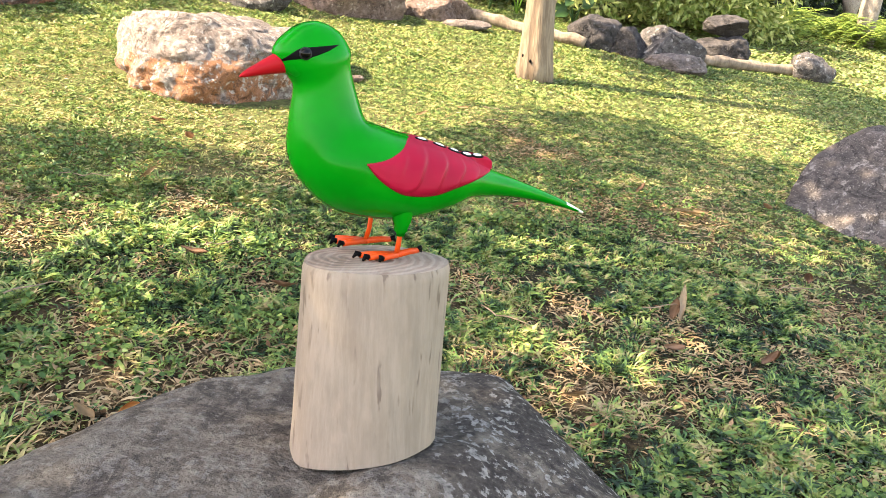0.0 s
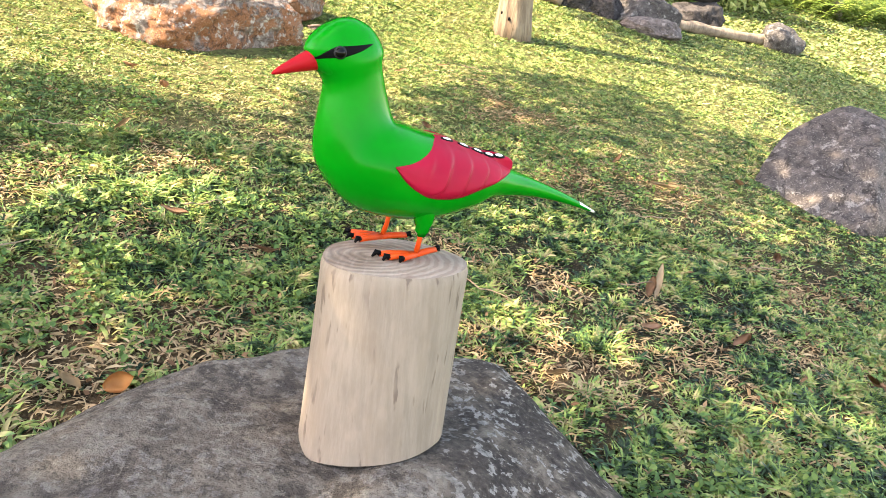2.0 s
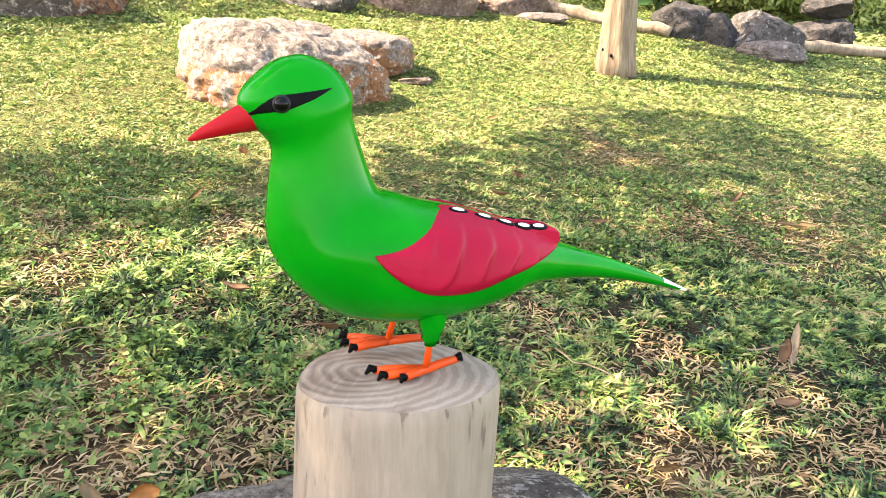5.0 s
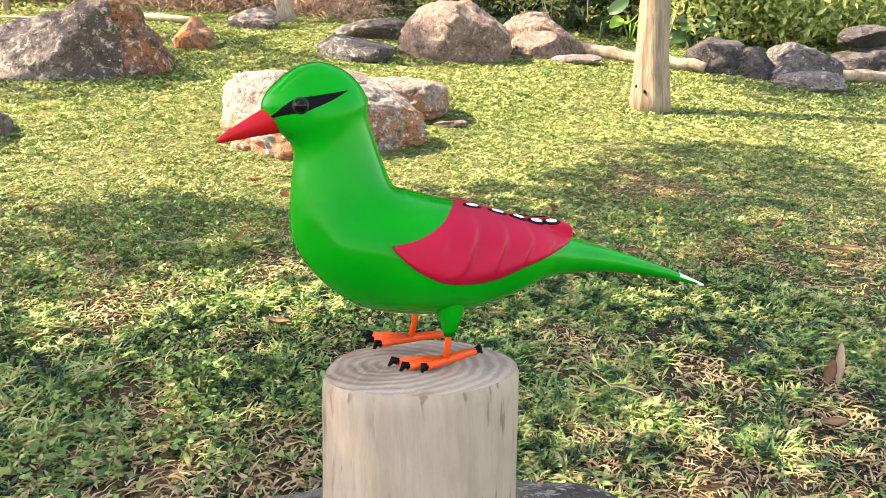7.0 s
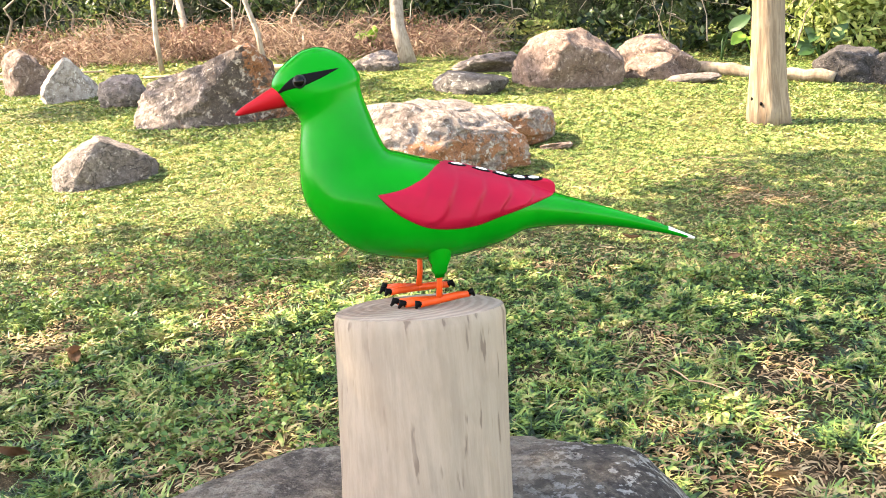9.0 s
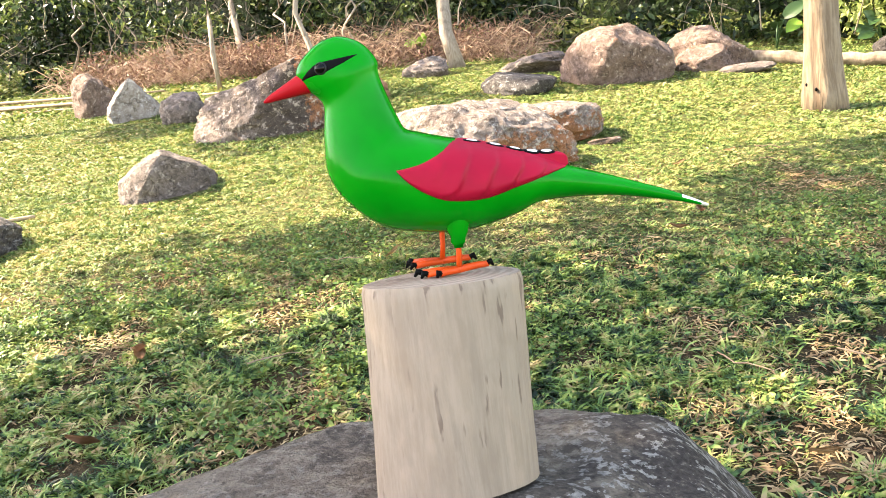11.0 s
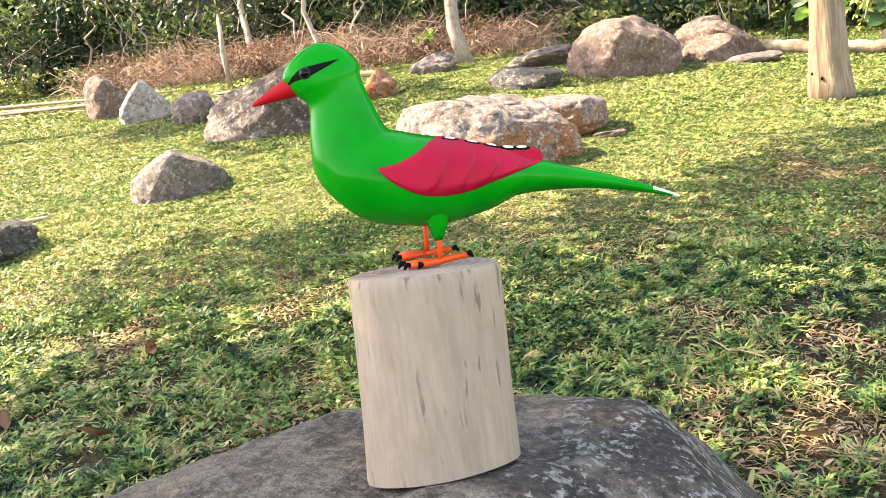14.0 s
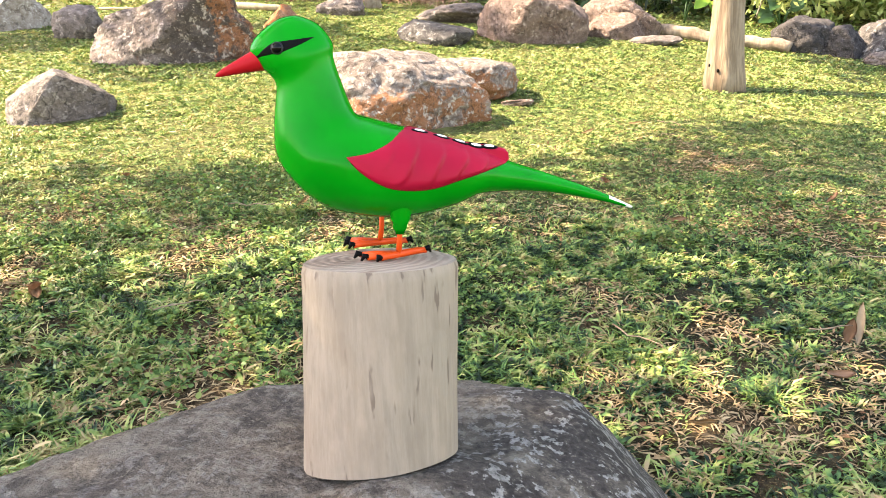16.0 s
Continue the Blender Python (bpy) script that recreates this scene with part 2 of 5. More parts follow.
BARK_POLE = pole_bark()
BARK_PALE = bark("bark_pale", (0.24, 0.19, 0.14), (0.14, 0.105, 0.075), (0.075, 0.055, 0.04), 1.4)
BARK_BROWN = bark("bark_brown", (0.26, 0.19, 0.13), (0.17, 0.12, 0.08), (0.10, 0.075, 0.05), 1.2)
BARK_SLIM = bark("bark_slim", (0.29, 0.25, 0.205), (0.185, 0.15, 0.118), (0.095, 0.075, 0.058), 2.2)
STICK = bark("dry_stick", (0.30, 0.235, 0.16), (0.22, 0.16, 0.10), (0.14, 0.10, 0.06), 2.0)
TWIGS = leafy("dead_stems", [(0.0, (0.075, 0.046, 0.033)), (0.45, (0.200, 0.128, 0.088)), (0.8, (0.34, 0.245, 0.172)), (1.0, (0.50, 0.41, 0.31))], 0.05, 0.8)
# near-black stops paint the wood's depth of shade, the palest ones leaf glints
LEAF_DARK = leafy("shaded_forest_leaf", [(0.0, (0.003, 0.007, 0.003)), (0.5, (0.009, 0.020, 0.007)), (0.74, (0.030, 0.054, 0.017)), (0.88, (0.085, 0.115, 0.042)), (0.95, (0.19, 0.20, 0.095)), (1.0, (0.40, 0.38, 0.25))], 0.2, 0.42, 0.25)
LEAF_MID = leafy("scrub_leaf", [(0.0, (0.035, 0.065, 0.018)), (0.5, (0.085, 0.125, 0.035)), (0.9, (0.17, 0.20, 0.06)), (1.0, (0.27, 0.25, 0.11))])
# pale stops put sunlight into the colour of the bush behind the log
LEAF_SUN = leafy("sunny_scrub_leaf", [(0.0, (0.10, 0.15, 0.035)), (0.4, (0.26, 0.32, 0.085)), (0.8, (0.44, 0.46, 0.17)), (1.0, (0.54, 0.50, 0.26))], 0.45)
LEAF_TREE = leafy("tree_leaf", [(0.0, (0.03, 0.07, 0.02)), (1.0, (0.09, 0.15, 0.04))])
LEAF_SHADY = leafy("shady_leaf", [(0.0, (0.018, 0.045, 0.014)), (1.0, (0.050, 0.095, 0.028))], 0.2, 0.4)
LEAF_FERN = leafy("fern_leaf", [(0.0, (0.10, 0.17, 0.03)), (0.6, (0.20, 0.27, 0.05)), (1.0, (0.36, 0.38, 0.09))], 0.4)
LEAF_BRIGHT = leafy("bright_leaf", [(0.0, (0.13, 0.26, 0.03)), (1.0, (0.28, 0.42, 0.06))], 0.45)
LEAF_WEED = leafy("weed_leaf", [(0.0, (0.035, 0.075, 0.018)), (0.5, (0.085, 0.150, 0.034)), (0.8, (0.17, 0.235, 0.052)), (1.0, (0.27, 0.29, 0.085))], 0.35)
LEAF_DEAD = leafy("dead_leaf", [(0.0, (0.14, 0.068, 0.034)), (0.5, (0.25, 0.145, 0.078)), (1.0, (0.40, 0.28, 0.165))], 0.2, 0.7)
BRACKEN = leafy("dead_bracken", [(0.0, (0.050, 0.024, 0.019)), (0.5, (0.150, 0.080, 0.058)), (1.0, (0.32, 0.22, 0.155))], 0.15, 0.8)
LEAF_STRAW = leafy("straw_leaf", [(0.0, (0.20, 0.125, 0.06)), (0.5, (0.34, 0.25, 0.13)), (1.0, (0.48, 0.38, 0.22))], 0.2, 0.7)
THATCH = leafy("straw_thatch", [(0.0, (0.12, 0.075, 0.040)), (0.5, (0.28, 0.200, 0.105)), (1.0, (0.44, 0.345, 0.195))], 0.15, 0.8, 0.1)
LEAF_LITTER = leafy("leaf_crumbs", [(0.0, (0.050, 0.028, 0.016)), (0.4, (0.15, 0.085, 0.045)), (0.75, (0.30, 0.20, 0.11)), (1.0, (0.46, 0.36, 0.22))], 0.1, 0.8, 0.1)
LEAF_PALE = leafy("pale_leaf", [(0.0, (0.46, 0.35, 0.24)), (1.0, (0.54, 0.43, 0.31))], 0.15, 0.6)
LEAF_YELLOW = leafy("yellow_leaf", [(0.0, (0.50, 0.24, 0.075)), (1.0, (0.56, 0.30, 0.11))], 0.3, 0.6)


def grass_material():
    n = Nodes("grass_blade")
    p = n.position()
    dry = n.noise(1.6, 5, 0.62, vec=p)
    tuft = n.noise(27.0, 2, 0.55, vec=p)
    d = n.math("ADD", n.math("MULTIPLY", dry, 0.30), n.math("MULTIPLY", tuft, 0.70))
    f = n.math("ADD", n.math("MULTIPLY", n.island(), 0.34), n.step(d, 0.39, 0.62, -0.12, 0.70))
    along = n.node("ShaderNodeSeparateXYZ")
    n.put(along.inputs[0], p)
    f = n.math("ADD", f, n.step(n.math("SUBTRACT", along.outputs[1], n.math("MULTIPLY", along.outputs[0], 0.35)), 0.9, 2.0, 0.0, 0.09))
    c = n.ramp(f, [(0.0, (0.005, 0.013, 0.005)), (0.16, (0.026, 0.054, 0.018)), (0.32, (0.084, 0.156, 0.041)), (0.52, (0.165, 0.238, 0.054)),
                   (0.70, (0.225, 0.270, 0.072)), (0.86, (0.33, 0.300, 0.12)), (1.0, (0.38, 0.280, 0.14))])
    # the open lawn's sunlit lime tone, mixed into the blade colour by position
    sunlit_lawn = n.step(n.math("SUBTRACT", along.outputs[1], n.math("MULTIPLY", along.outputs[0], 0.9)), 1.3, 2.6, 0.0, 0.40)
    c = n.mix(sunlit_lawn, c, n.mix(n.step(tuft, 0.35, 0.65), (0.120, 0.175, 0.042), (0.235, 0.262, 0.075)))
    return n.done(c, 0.50, spec=0.24, translucent=0.16)


def soil_material():
    n = Nodes("lawn_soil")
    p = n.position()
    a = n.noise(1.7, 5, 0.62, vec=p)
    b = n.noise(30, 5, 0.7, vec=p)
    f = n.noise(140, 3, 0.7, vec=p)
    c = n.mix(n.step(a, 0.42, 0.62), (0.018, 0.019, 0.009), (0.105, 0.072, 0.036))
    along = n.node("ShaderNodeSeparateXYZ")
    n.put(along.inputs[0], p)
    # turf between the tufts, lightened where the sun falls on the open lawn
    sunlit_lawn = n.step(n.math("SUBTRACT", along.outputs[1], n.math("MULTIPLY", along.outputs[0], 0.35)), 1.0, 2.2, 0.0, 0.85)
    c = n.mix(sunlit_lawn, c, (0.118, 0.128, 0.042))
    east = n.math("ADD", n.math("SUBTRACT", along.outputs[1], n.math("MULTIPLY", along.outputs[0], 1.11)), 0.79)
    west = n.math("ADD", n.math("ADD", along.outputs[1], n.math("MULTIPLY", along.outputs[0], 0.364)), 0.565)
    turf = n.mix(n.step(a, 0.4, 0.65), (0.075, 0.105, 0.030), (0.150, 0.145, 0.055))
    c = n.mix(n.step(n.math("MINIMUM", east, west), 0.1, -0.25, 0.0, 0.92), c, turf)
    c = n.mix(n.step(b, 0.33, 0.6), n.mix(sunlit_lawn, (0.016, 0.011, 0.006), (0.040, 0.044, 0.016)), c)
    c = n.mix(n.math("MULTIPLY", n.step(f, 0.54, 0.68), 0.4), c, (0.30, 0.235, 0.12))
    return n.done(c, 0.95, n.bump(n.math("ADD", b, f), 0.8, 0.02), spec=0.1)


def log_material(cut=False):
    n = Nodes("log_end_grain" if cut else "peeled_log")
    if cut:
        ctr = n.mapped(loc=(0.012, -0.006, 0))
        w = n.node("ShaderNodeTexWave")
        w.wave_type, w.rings_direction = "RINGS", "Z"
        n.put(w.inputs["Vector"], ctr)
        w.inputs["Scale"].default_value, w.inputs["Distortion"].default_value = 34, 4.0
        w.inputs["Detail"].default_value, w.inputs["Detail Scale"].default_value = 3, 1.2
        saw = n.noise(120, 3, vec=n.mapped(scale=(1, 0.1, 1)))
        stain = n.noise(16, 4, 0.6, vec=n.mapped(loc=(0.4, 0.1, 0)))
        c = n.mix(n.step(w.outputs["Fac"], 0.25, 0.85), (0.235, 0.186, 0.140), (0.300, 0.246, 0.192))
        c = n.mix(n.math("MULTIPLY", n.step(stain, 0.50, 0.62), 0.7), c, (0.17, 0.115, 0.08))
        dirt = n.node("ShaderNodeVectorMath")
        dirt.operation = "DISTANCE"
        n.put(dirt.inputs[0], n.mapped(scale=(1, 1, 0)))
        dirt.inputs[1].default_value = (-0.030, -0.022, 0)
        smear = n.step(n.math("ADD", dirt.outputs["Value"], n.math("MULTIPLY", stain, 0.05)), 0.060, 0.035)
        c = n.mix(n.math("MULTIPLY", smear, 0.6), c, (0.15, 0.10, 0.068))
        c = n.mix(n.math("MULTIPLY", n.step(saw, 0.5, 0.72), 0.35), c, (0.40, 0.34, 0.28))
        return n.done(c, 0.75, n.bump(n.math("ADD", w.outputs["Fac"], saw), 0.35, 0.002), spec=0.25)
    v = n.mapped(scale=(1, 1, 0.07))
    s = n.noise(170, 5, 0.7, vec=v)
    m = n.noise(34, 4, 0.55, vec=n.mapped(scale=(1, 1, 0.10), loc=(0.3, 0.7, 0.2)))
    big = n.noise(11, 3, 0.5, vec=n.mapped(scale=(1, 1, 0.45), loc=(0.2, 0.4, 1.3)))
    fleck = n.noise(120, 3, 0.5, vec=n.mapped(scale=(1, 1, 0.16), loc=(1.7, 0.2, 0.9)))
    where = n.noise(17, 3, 0.6, vec=n.mapped(scale=(1, 1, 0.55), loc=(0.9, 3.2, 0.1)))
    c = n.mix(n.step(s, 0.34, 0.68), (0.190, 0.152, 0.116), (0.240, 0.195, 0.149))
    c = n.mix(n.math("MULTIPLY", n.step(m, 0.50, 0.70), 0.5), c, (0.222, 0.172, 0.124))
    c = n.mix(n.math("MULTIPLY", n.step(big, 0.45, 0.65), 0.6), c, (0.258, 0.205, 0.155))
    c = n.mix(n.math("MULTIPLY", n.step(where, 0.52, 0.66), 0.4), c, (0.225, 0.190, 0.146))
    mottle = n.noise(45, 4, 0.6, vec=n.mapped(scale=(1, 1, 0.4), loc=(4.4, 2.0, 0.6)))
    c = n.mix(n.math("MULTIPLY", n.step(mottle, 0.50, 0.66), 0.35), c, (0.160, 0.124, 0.092))
    c = n.mix(n.math("MULTIPLY", n.step(mottle, 0.46, 0.32), 0.35), c, (0.280, 0.222, 0.168))
    spots = n.math("MULTIPLY", n.step(fleck, 0.585, 0.66), n.step(where, 0.42, 0.54))
    c = n.mix(n.math("MULTIPLY", spots, 0.75), c, (0.090, 0.064, 0.047))
    return n.done(c, 0.62, n.bump(n.math("ADD", s, n.math("MULTIPLY", m, 1.6)), 0.22, 0.003), spec=0.25)


GRASS = grass_material()
SOIL = soil_material()
LOG_SIDE = log_material()
LOG_END = log_material(True)


# ---- mesh helpers ----
def fast_mesh(name, verts, faces, mat):
    """A mesh from numpy arrays; faces all have the same number of corners."""
    me = bpy.data.meshes.new(name)
    verts, faces = np.asarray(verts, np.float32), np.asarray(faces, np.int32)
    k = faces.shape[1]
    me.vertices.add(len(verts))
    me.vertices.foreach_set("co", verts.ravel())
    me.loops.add(faces.size)
    me.loops.foreach_set("vertex_index", faces.ravel())
    me.polygons.add(len(faces))
    me.polygons.foreach_set("loop_start", np.arange(0, faces.size, k, dtype=np.int32))
    me.polygons.foreach_set("use_smooth", np.ones(len(faces), dtype=bool))
    me.update(calc_edges=True)
    me.materials.append(mat)
    return me


def finish(name, bm, mats, smooth=True):
    bmesh.ops.recalc_face_normals(bm, faces=bm.faces)
    me = bpy.data.meshes.new(name)
    bm.to_mesh(me)
    bm.free()
    for m in mats if isinstance(mats, (list, tuple)) else (mats,):
        me.materials.append(m)
    if smooth:
        me.polygons.foreach_set("use_smooth", np.ones(len(me.polygons), dtype=bool))
    return me


def part(name, bm, mat, parent, label=""):
    ob = new(name, finish(name, bm, mat) if isinstance(bm, bmesh.types.BMesh) else bm)
    ob.parent = parent
    return tagged(ob, label)


def tube(bm, pts, radii, sides=8, mat=0, cap=True):
    """A tapered tube along points."""
    pts = [Vector(p) for p in pts]
    rings = []
    for i, p in enumerate(pts):
        d = (pts[min(i + 1, len(pts) - 1)] - pts[max(i - 1, 0)]).normalized()
        q = d.to_track_quat("Z", "Y")
        r = radii[i] if isinstance(radii, (list, tuple)) else radii
        rings.append([bm.verts.new(p + q @ Vector((r * math.cos(a), r * math.sin(a), 0)))
                      for a in (2 * math.pi * k / sides for k in range(sides))])
    made = []
    for a, b in zip(rings, rings[1:]):
        for k in range(sides):
            made.append(bm.faces.new((a[k], a[(k + 1) % sides], b[(k + 1) % sides], b[k])))
    if cap:
        made.append(bm.faces.new(rings[0][::-1]))
        made.append(bm.faces.new(rings[-1]))
    for f in made:
        f.material_index = mat
    return rings


def blob(bm, centre, radii, mat=0, rot=None, sub=2):
    m = Matrix.Translation(centre) @ (rot or Matrix.Identity(4)) @ Matrix.Diagonal((*radii, 1))
    n0 = len(bm.faces)
    bmesh.ops.create_icosphere(bm, subdivisions=sub, radius=1, matrix=m)
    bm.faces.ensure_lookup_table()
    for f in bm.faces[n0:]:
        f.material_index = mat


# ---- the lawn's shape ----
def lawn_z(x, y):
    """Height of the sloping lawn: it rises away from the path and to the west."""
    far = np.sqrt(y * y + 2.0)
    z = -0.1927 - 0.0866 * x + 0.0487 * y + 0.0941 * far - 0.0664 * x * y / np.sqrt(x * x + y * y + 2.0)
    return z

# ---- ground ----
def build_ground():
    """One sheet, fine near the carving and coarse out to the horizon."""
    ax = np.concatenate([np.linspace(-60, -12, 13)[:-1], np.linspace(-12, 12, 161), np.linspace(12, 60, 13)[1:]])
    ay = np.concatenate([np.linspace(-40, -4, 10)[:-1], np.linspace(-4, 14, 121), np.linspace(14, 70, 15)[1:]])
    gx, gy = np.meshgrid(ax, ay)
    gz = lawn_z(gx, gy)
    rng = np.random.default_rng(3)
    lumps = np.zeros_like(gz)
    for k in range(14):
        fx, fy, ph = rng.normal(0, 3.0), rng.normal(0, 3.0), rng.uniform(0, 6.3)
        lumps += np.sin(fx * gx + fy * gy + ph)
    gz = gz + 0.0005 * lumps
    nx, ny = len(ax), len(ay)
    idx = np.arange(nx * ny).reshape(ny, nx)
    quads = np.stack([idx[:-1, :-1], idx[:-1, 1:], idx[1:, 1:], idx[1:, :-1]], -1).reshape(-1, 4)
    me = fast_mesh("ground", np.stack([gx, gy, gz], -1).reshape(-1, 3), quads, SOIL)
    tagged(new("ground", me), "sloping lawn soil with thatch and dry patches", "ground", kind="structure")


build_ground()
FOOTPRINTS = []


# ---- boulders ----
def boulder(x, y, size, mat, label, turn=0.0, seed=1, boxy=2.6, cuts=5, rough=0.075, sink=0.4, lift=0.0, sub=5, tip=(0, 0), lean=0.0, group="garden boulders", category="boulder", faces=(), crag=0.018):
    """A boulder part-buried in the lawn: a rounded block with broken planes and noise."""
    w, d, h = size
    rng = random.Random(seed)
    planes = [(Vector((rng.uniform(-1, 1), rng.uniform(-1, 1), rng.uniform(-0.2, 1.0))).normalized(), rng.uniform(0.62, 0.85)) for _ in range(cuts)]
    planes += [(Vector(f[:3]).normalized(), f[3]) for f in faces]
    bm = bmesh.new()
    bmesh.ops.create_icosphere(bm, subdivisions=sub, radius=1)
    off = Vector((seed * 3.1, seed * 1.7, seed * 0.9))
    for v in bm.verts:
        p = v.co.copy()
        k = (abs(p.x) ** boxy + abs(p.y) ** boxy + abs(p.z) ** boxy) ** (-1 / boxy)
        p *= k
        for nrm, dist in planes:
            over = p.dot(nrm) - dist
            if over > 0:
                p -= nrm * over * 0.93
        n1 = noise.fractal(p * 1.3 + off, 1.0, 2.0, 3)
        n2 = noise.fractal(p * 4.5 + off, 0.9, 2.1, 4)
        n3 = noise.fractal(p * 13 + off, 0.9, 2.1, 3)
        crack = max(0.0, 1 - abs(noise.noise(p * 1.9 + off * 1.7)) * 16) + 0.5 * max(0.0, 1 - abs(noise.noise(p * 5.2 + off * 0.6)) * 11)
        p *= 1 + rough * 1.6 * n1 + rough * 0.8 * n2 + rough * 0.3 * n3 - crag * crack
        hz = h * (1 + sink) / 2
        z = p.z * hz
        t = (z + hz) / (2 * hz)
        v.co = Vector((p.x * w / 2 + tip[0] * t * w + lean * z, p.y * d / 2 + tip[1] * t * d, z + hz - h * sink))
    ob = new("boulder", finish("boulder", bm, mat))
    ob.matrix_basis = pose(x, y, float(lawn_z(x, y)) + lift, 0, 0, turn)
    if lift == 0:
        FOOTPRINTS.append((x, y, w / 2 * 0.93, d / 2 * 0.93, radians(turn)))
    return tagged(ob, label, category, group)


LOG_TOP = Vector((-0.0425, 0.016, 0.400))
LOG_FOOT = Vector((-0.0530, 0.007, 0.203))


def support_rock():
    """The dark rock under the log: a sloping back with a broken right shoulder."""
    def top(x, y):
        planes = (0.202 - 0.046 * x - 0.047 * y, 0.241 - 0.455 * x + 0.026 * y, 0.433 - 1.111 * x - 0.639 * y, 0.336 + 0.006 * x - 0.633 * y,
                  0.461 + 0.761 * x - 0.345 * y, 0.682 + 1.188 * x - 1.397 * y, 0.20 + 1.4 * (y + 0.46), 0.10 + 1.6 * (x + 0.66))
        k = 0.011
        z = -k * math.log(sum(math.exp(-p / k) for p in planes))
        # a low swelling that bears the log's slanting foot
        u, v = x - LOG_FOOT.x, y - LOG_FOOT.y
        seat = LOG_FOOT.z - 0.004 + 0.14 * max(-0.08, min(0.08, u)) - 0.20 * max(-0.08, min(0.08, v))
        w = min(1.0, max(0.0, (0.175 - math.hypot(u, v)) / 0.095))
        return z + max(0.0, seat - z) * w * w * (3 - 2 * w)

    cx, cy, foot = -0.14, -0.12, -0.10
    bm = bmesh.new()
    sides, rows = 200, 70
    rim = []
    for i in range(sides):
        a = 2 * math.pi * i / sides
        lo, hi = 0.05, 1.4
        for _ in range(30):
            m = (lo + hi) / 2
            lo, hi = (m, hi) if top(cx + m * math.cos(a), cy + m * math.sin(a)) > foot else (lo, m)
        rim.append((a, lo))
    centre = bm.verts.new((cx, cy, top(cx, cy)))
    rings = []
    for j in range(1, rows + 1):
        ring = []
        for a, r in rim:
            x, y = cx + r * j / rows * math.cos(a), cy + r * j / rows * math.sin(a)
            p = Vector((x, y, top(x, y)))
            n1 = noise.fractal(p * 4.5 + Vector((4.1, 0.3, 2.2)), 1.0, 2.0, 3)
            n2 = noise.fractal(p * 22 + Vector((1.1, 5.3, 0.2)), 0.9, 2.1, 5)
            p += Vector((0.3 * math.cos(a), 0.3 * math.sin(a), 1)) * (0.008 * n1 + 0.0035 * n2)
            ring.append(bm.verts.new(p))
        rings.append(ring)
    for i in range(sides):
        bm.faces.new((centre, rings[0][i], rings[0][(i + 1) % sides]))
    for a, b in zip(rings, rings[1:]):
        for i in range(sides):
            bm.faces.new((a[i], b[i], b[(i + 1) % sides], a[(i + 1) % sides]))
    bm.faces.new(rings[-1])
    ob = new("rock", finish("rock", bm, ROCK_DARK))
    FOOTPRINTS.append((-0.2, -0.12, 0.47, 0.34, 0.0))
    return tagged(ob, "dark grey lichened rock the log stands on", "rock")


support_rock()
boulder(-1.14, 2.39, (0.88, 0.66, 0.31), ROCK_PALE, "pale boulder with white crust and rusty orange flank on the lawn", -20, 11, 4.2, 2, 0.052, sub=6, crag=0.028, faces=((0.76, 0.0, 0.65, 0.70), (0.92, -0.20, -0.12, 0.76), (0.06, -0.15, 1, 0.82), (-0.68, -0.75, 0.12, 0.76), (0.2, -0.9, 0.30, 0.88), (0.8, -0.6, 0.4, 0.76)))
boulder(-0.95, 2.96, (0.50, 0.44, 0.16), ROCK_PALE, "smaller pale boulder lying behind a bigger one", 20, 5, 2.8, 2, 0.06, crag=0.03)
boulder(-2.68, 3.10, (0.90, 0.60, 0.38), ROCK_LONG, "long grey boulder with a rusty broken end", 18, 23, 5.0, 1, 0.055, sub=6, crag=0.028, faces=((-0.42, -0.05, 1, 0.66), (0.95, -0.10, 0.34, 0.86), (0.61, -0.72, -0.12, 0.74), (-0.35, -0.85, 0.45, 0.78), (-0.9, 0, 0.5, 0.88)))
boulder(-2.56, 4.02, (0.24, 0.24, 0.18), ROCK_ORANGE, "small orange-brown stone on the grass", 10, 8, 2.4, 4)
boulder(-2.32, 1.85, (0.42, 0.36, 0.225), ROCK_GREY, "grey pointed stone half sunk in sunny lawn", 42, 31, 2.8, 1, 0.07, crag=0.03, faces=((-0.62, -0.15, 0.80, 0.60), (0.60, -0.05, 0.80, 0.58), (0.95, -0.3, 0.15, 0.84), (0.26, -0.91, -0.12, 0.58), (-0.6, -0.75, 0.35, 0.72)))
boulder(-4.92, 3.72, (0.36, 0.34, 0.32), ROCK_BROWN, "upright brown stone beside a stick pile", 0, 41, 2.6, 4)
boulder(-4.28, 3.50, (0.37, 0.32, 0.31), ROCK_WHITE, "whitish broken stone beside brown ones", 30, 42, 2.6, 2, faces=((-0.6, -0.3, 0.7, 0.62), (0.44, -0.83, -0.05, 0.42), (0.8, -0.2, 0.4, 0.7)))
boulder(-3.66, 3.40, (0.36, 0.30, 0.19), ROCK_GREY, "low grey stone on the grass", 5, 43, 2.3, 5)
boulder(-2.60, 1.04, (0.48, 0.42, 0.145), ROCK_SLAB, "dark low stone on the lawn", 12, 44, 2.4, 4)
boulder(-1.60, 4.22, (0.56, 0.32, 0.165), ROCK_SLAB, "dark flat slab of stone lying in the grass", -6, 45, 3.0, 2, 0.05, faces=((0.55, -0.1, 1, 0.42), (-0.75, -0.4, 0.8, 0.72), (0.2, -0.8, 0.6, 0.62)))
boulder(-1.02, 4.70, (0.70, 0.60, 0.345), ROCK_BROWN, "big rounded brown boulder on the lawn", -10, 46, 2.9, 1, 0.055, faces=((0.80, -0.56, -0.22, 0.70), (-0.75, 0, 0.7, 0.92), (0.75, 0.1, 0.6, 0.86)))
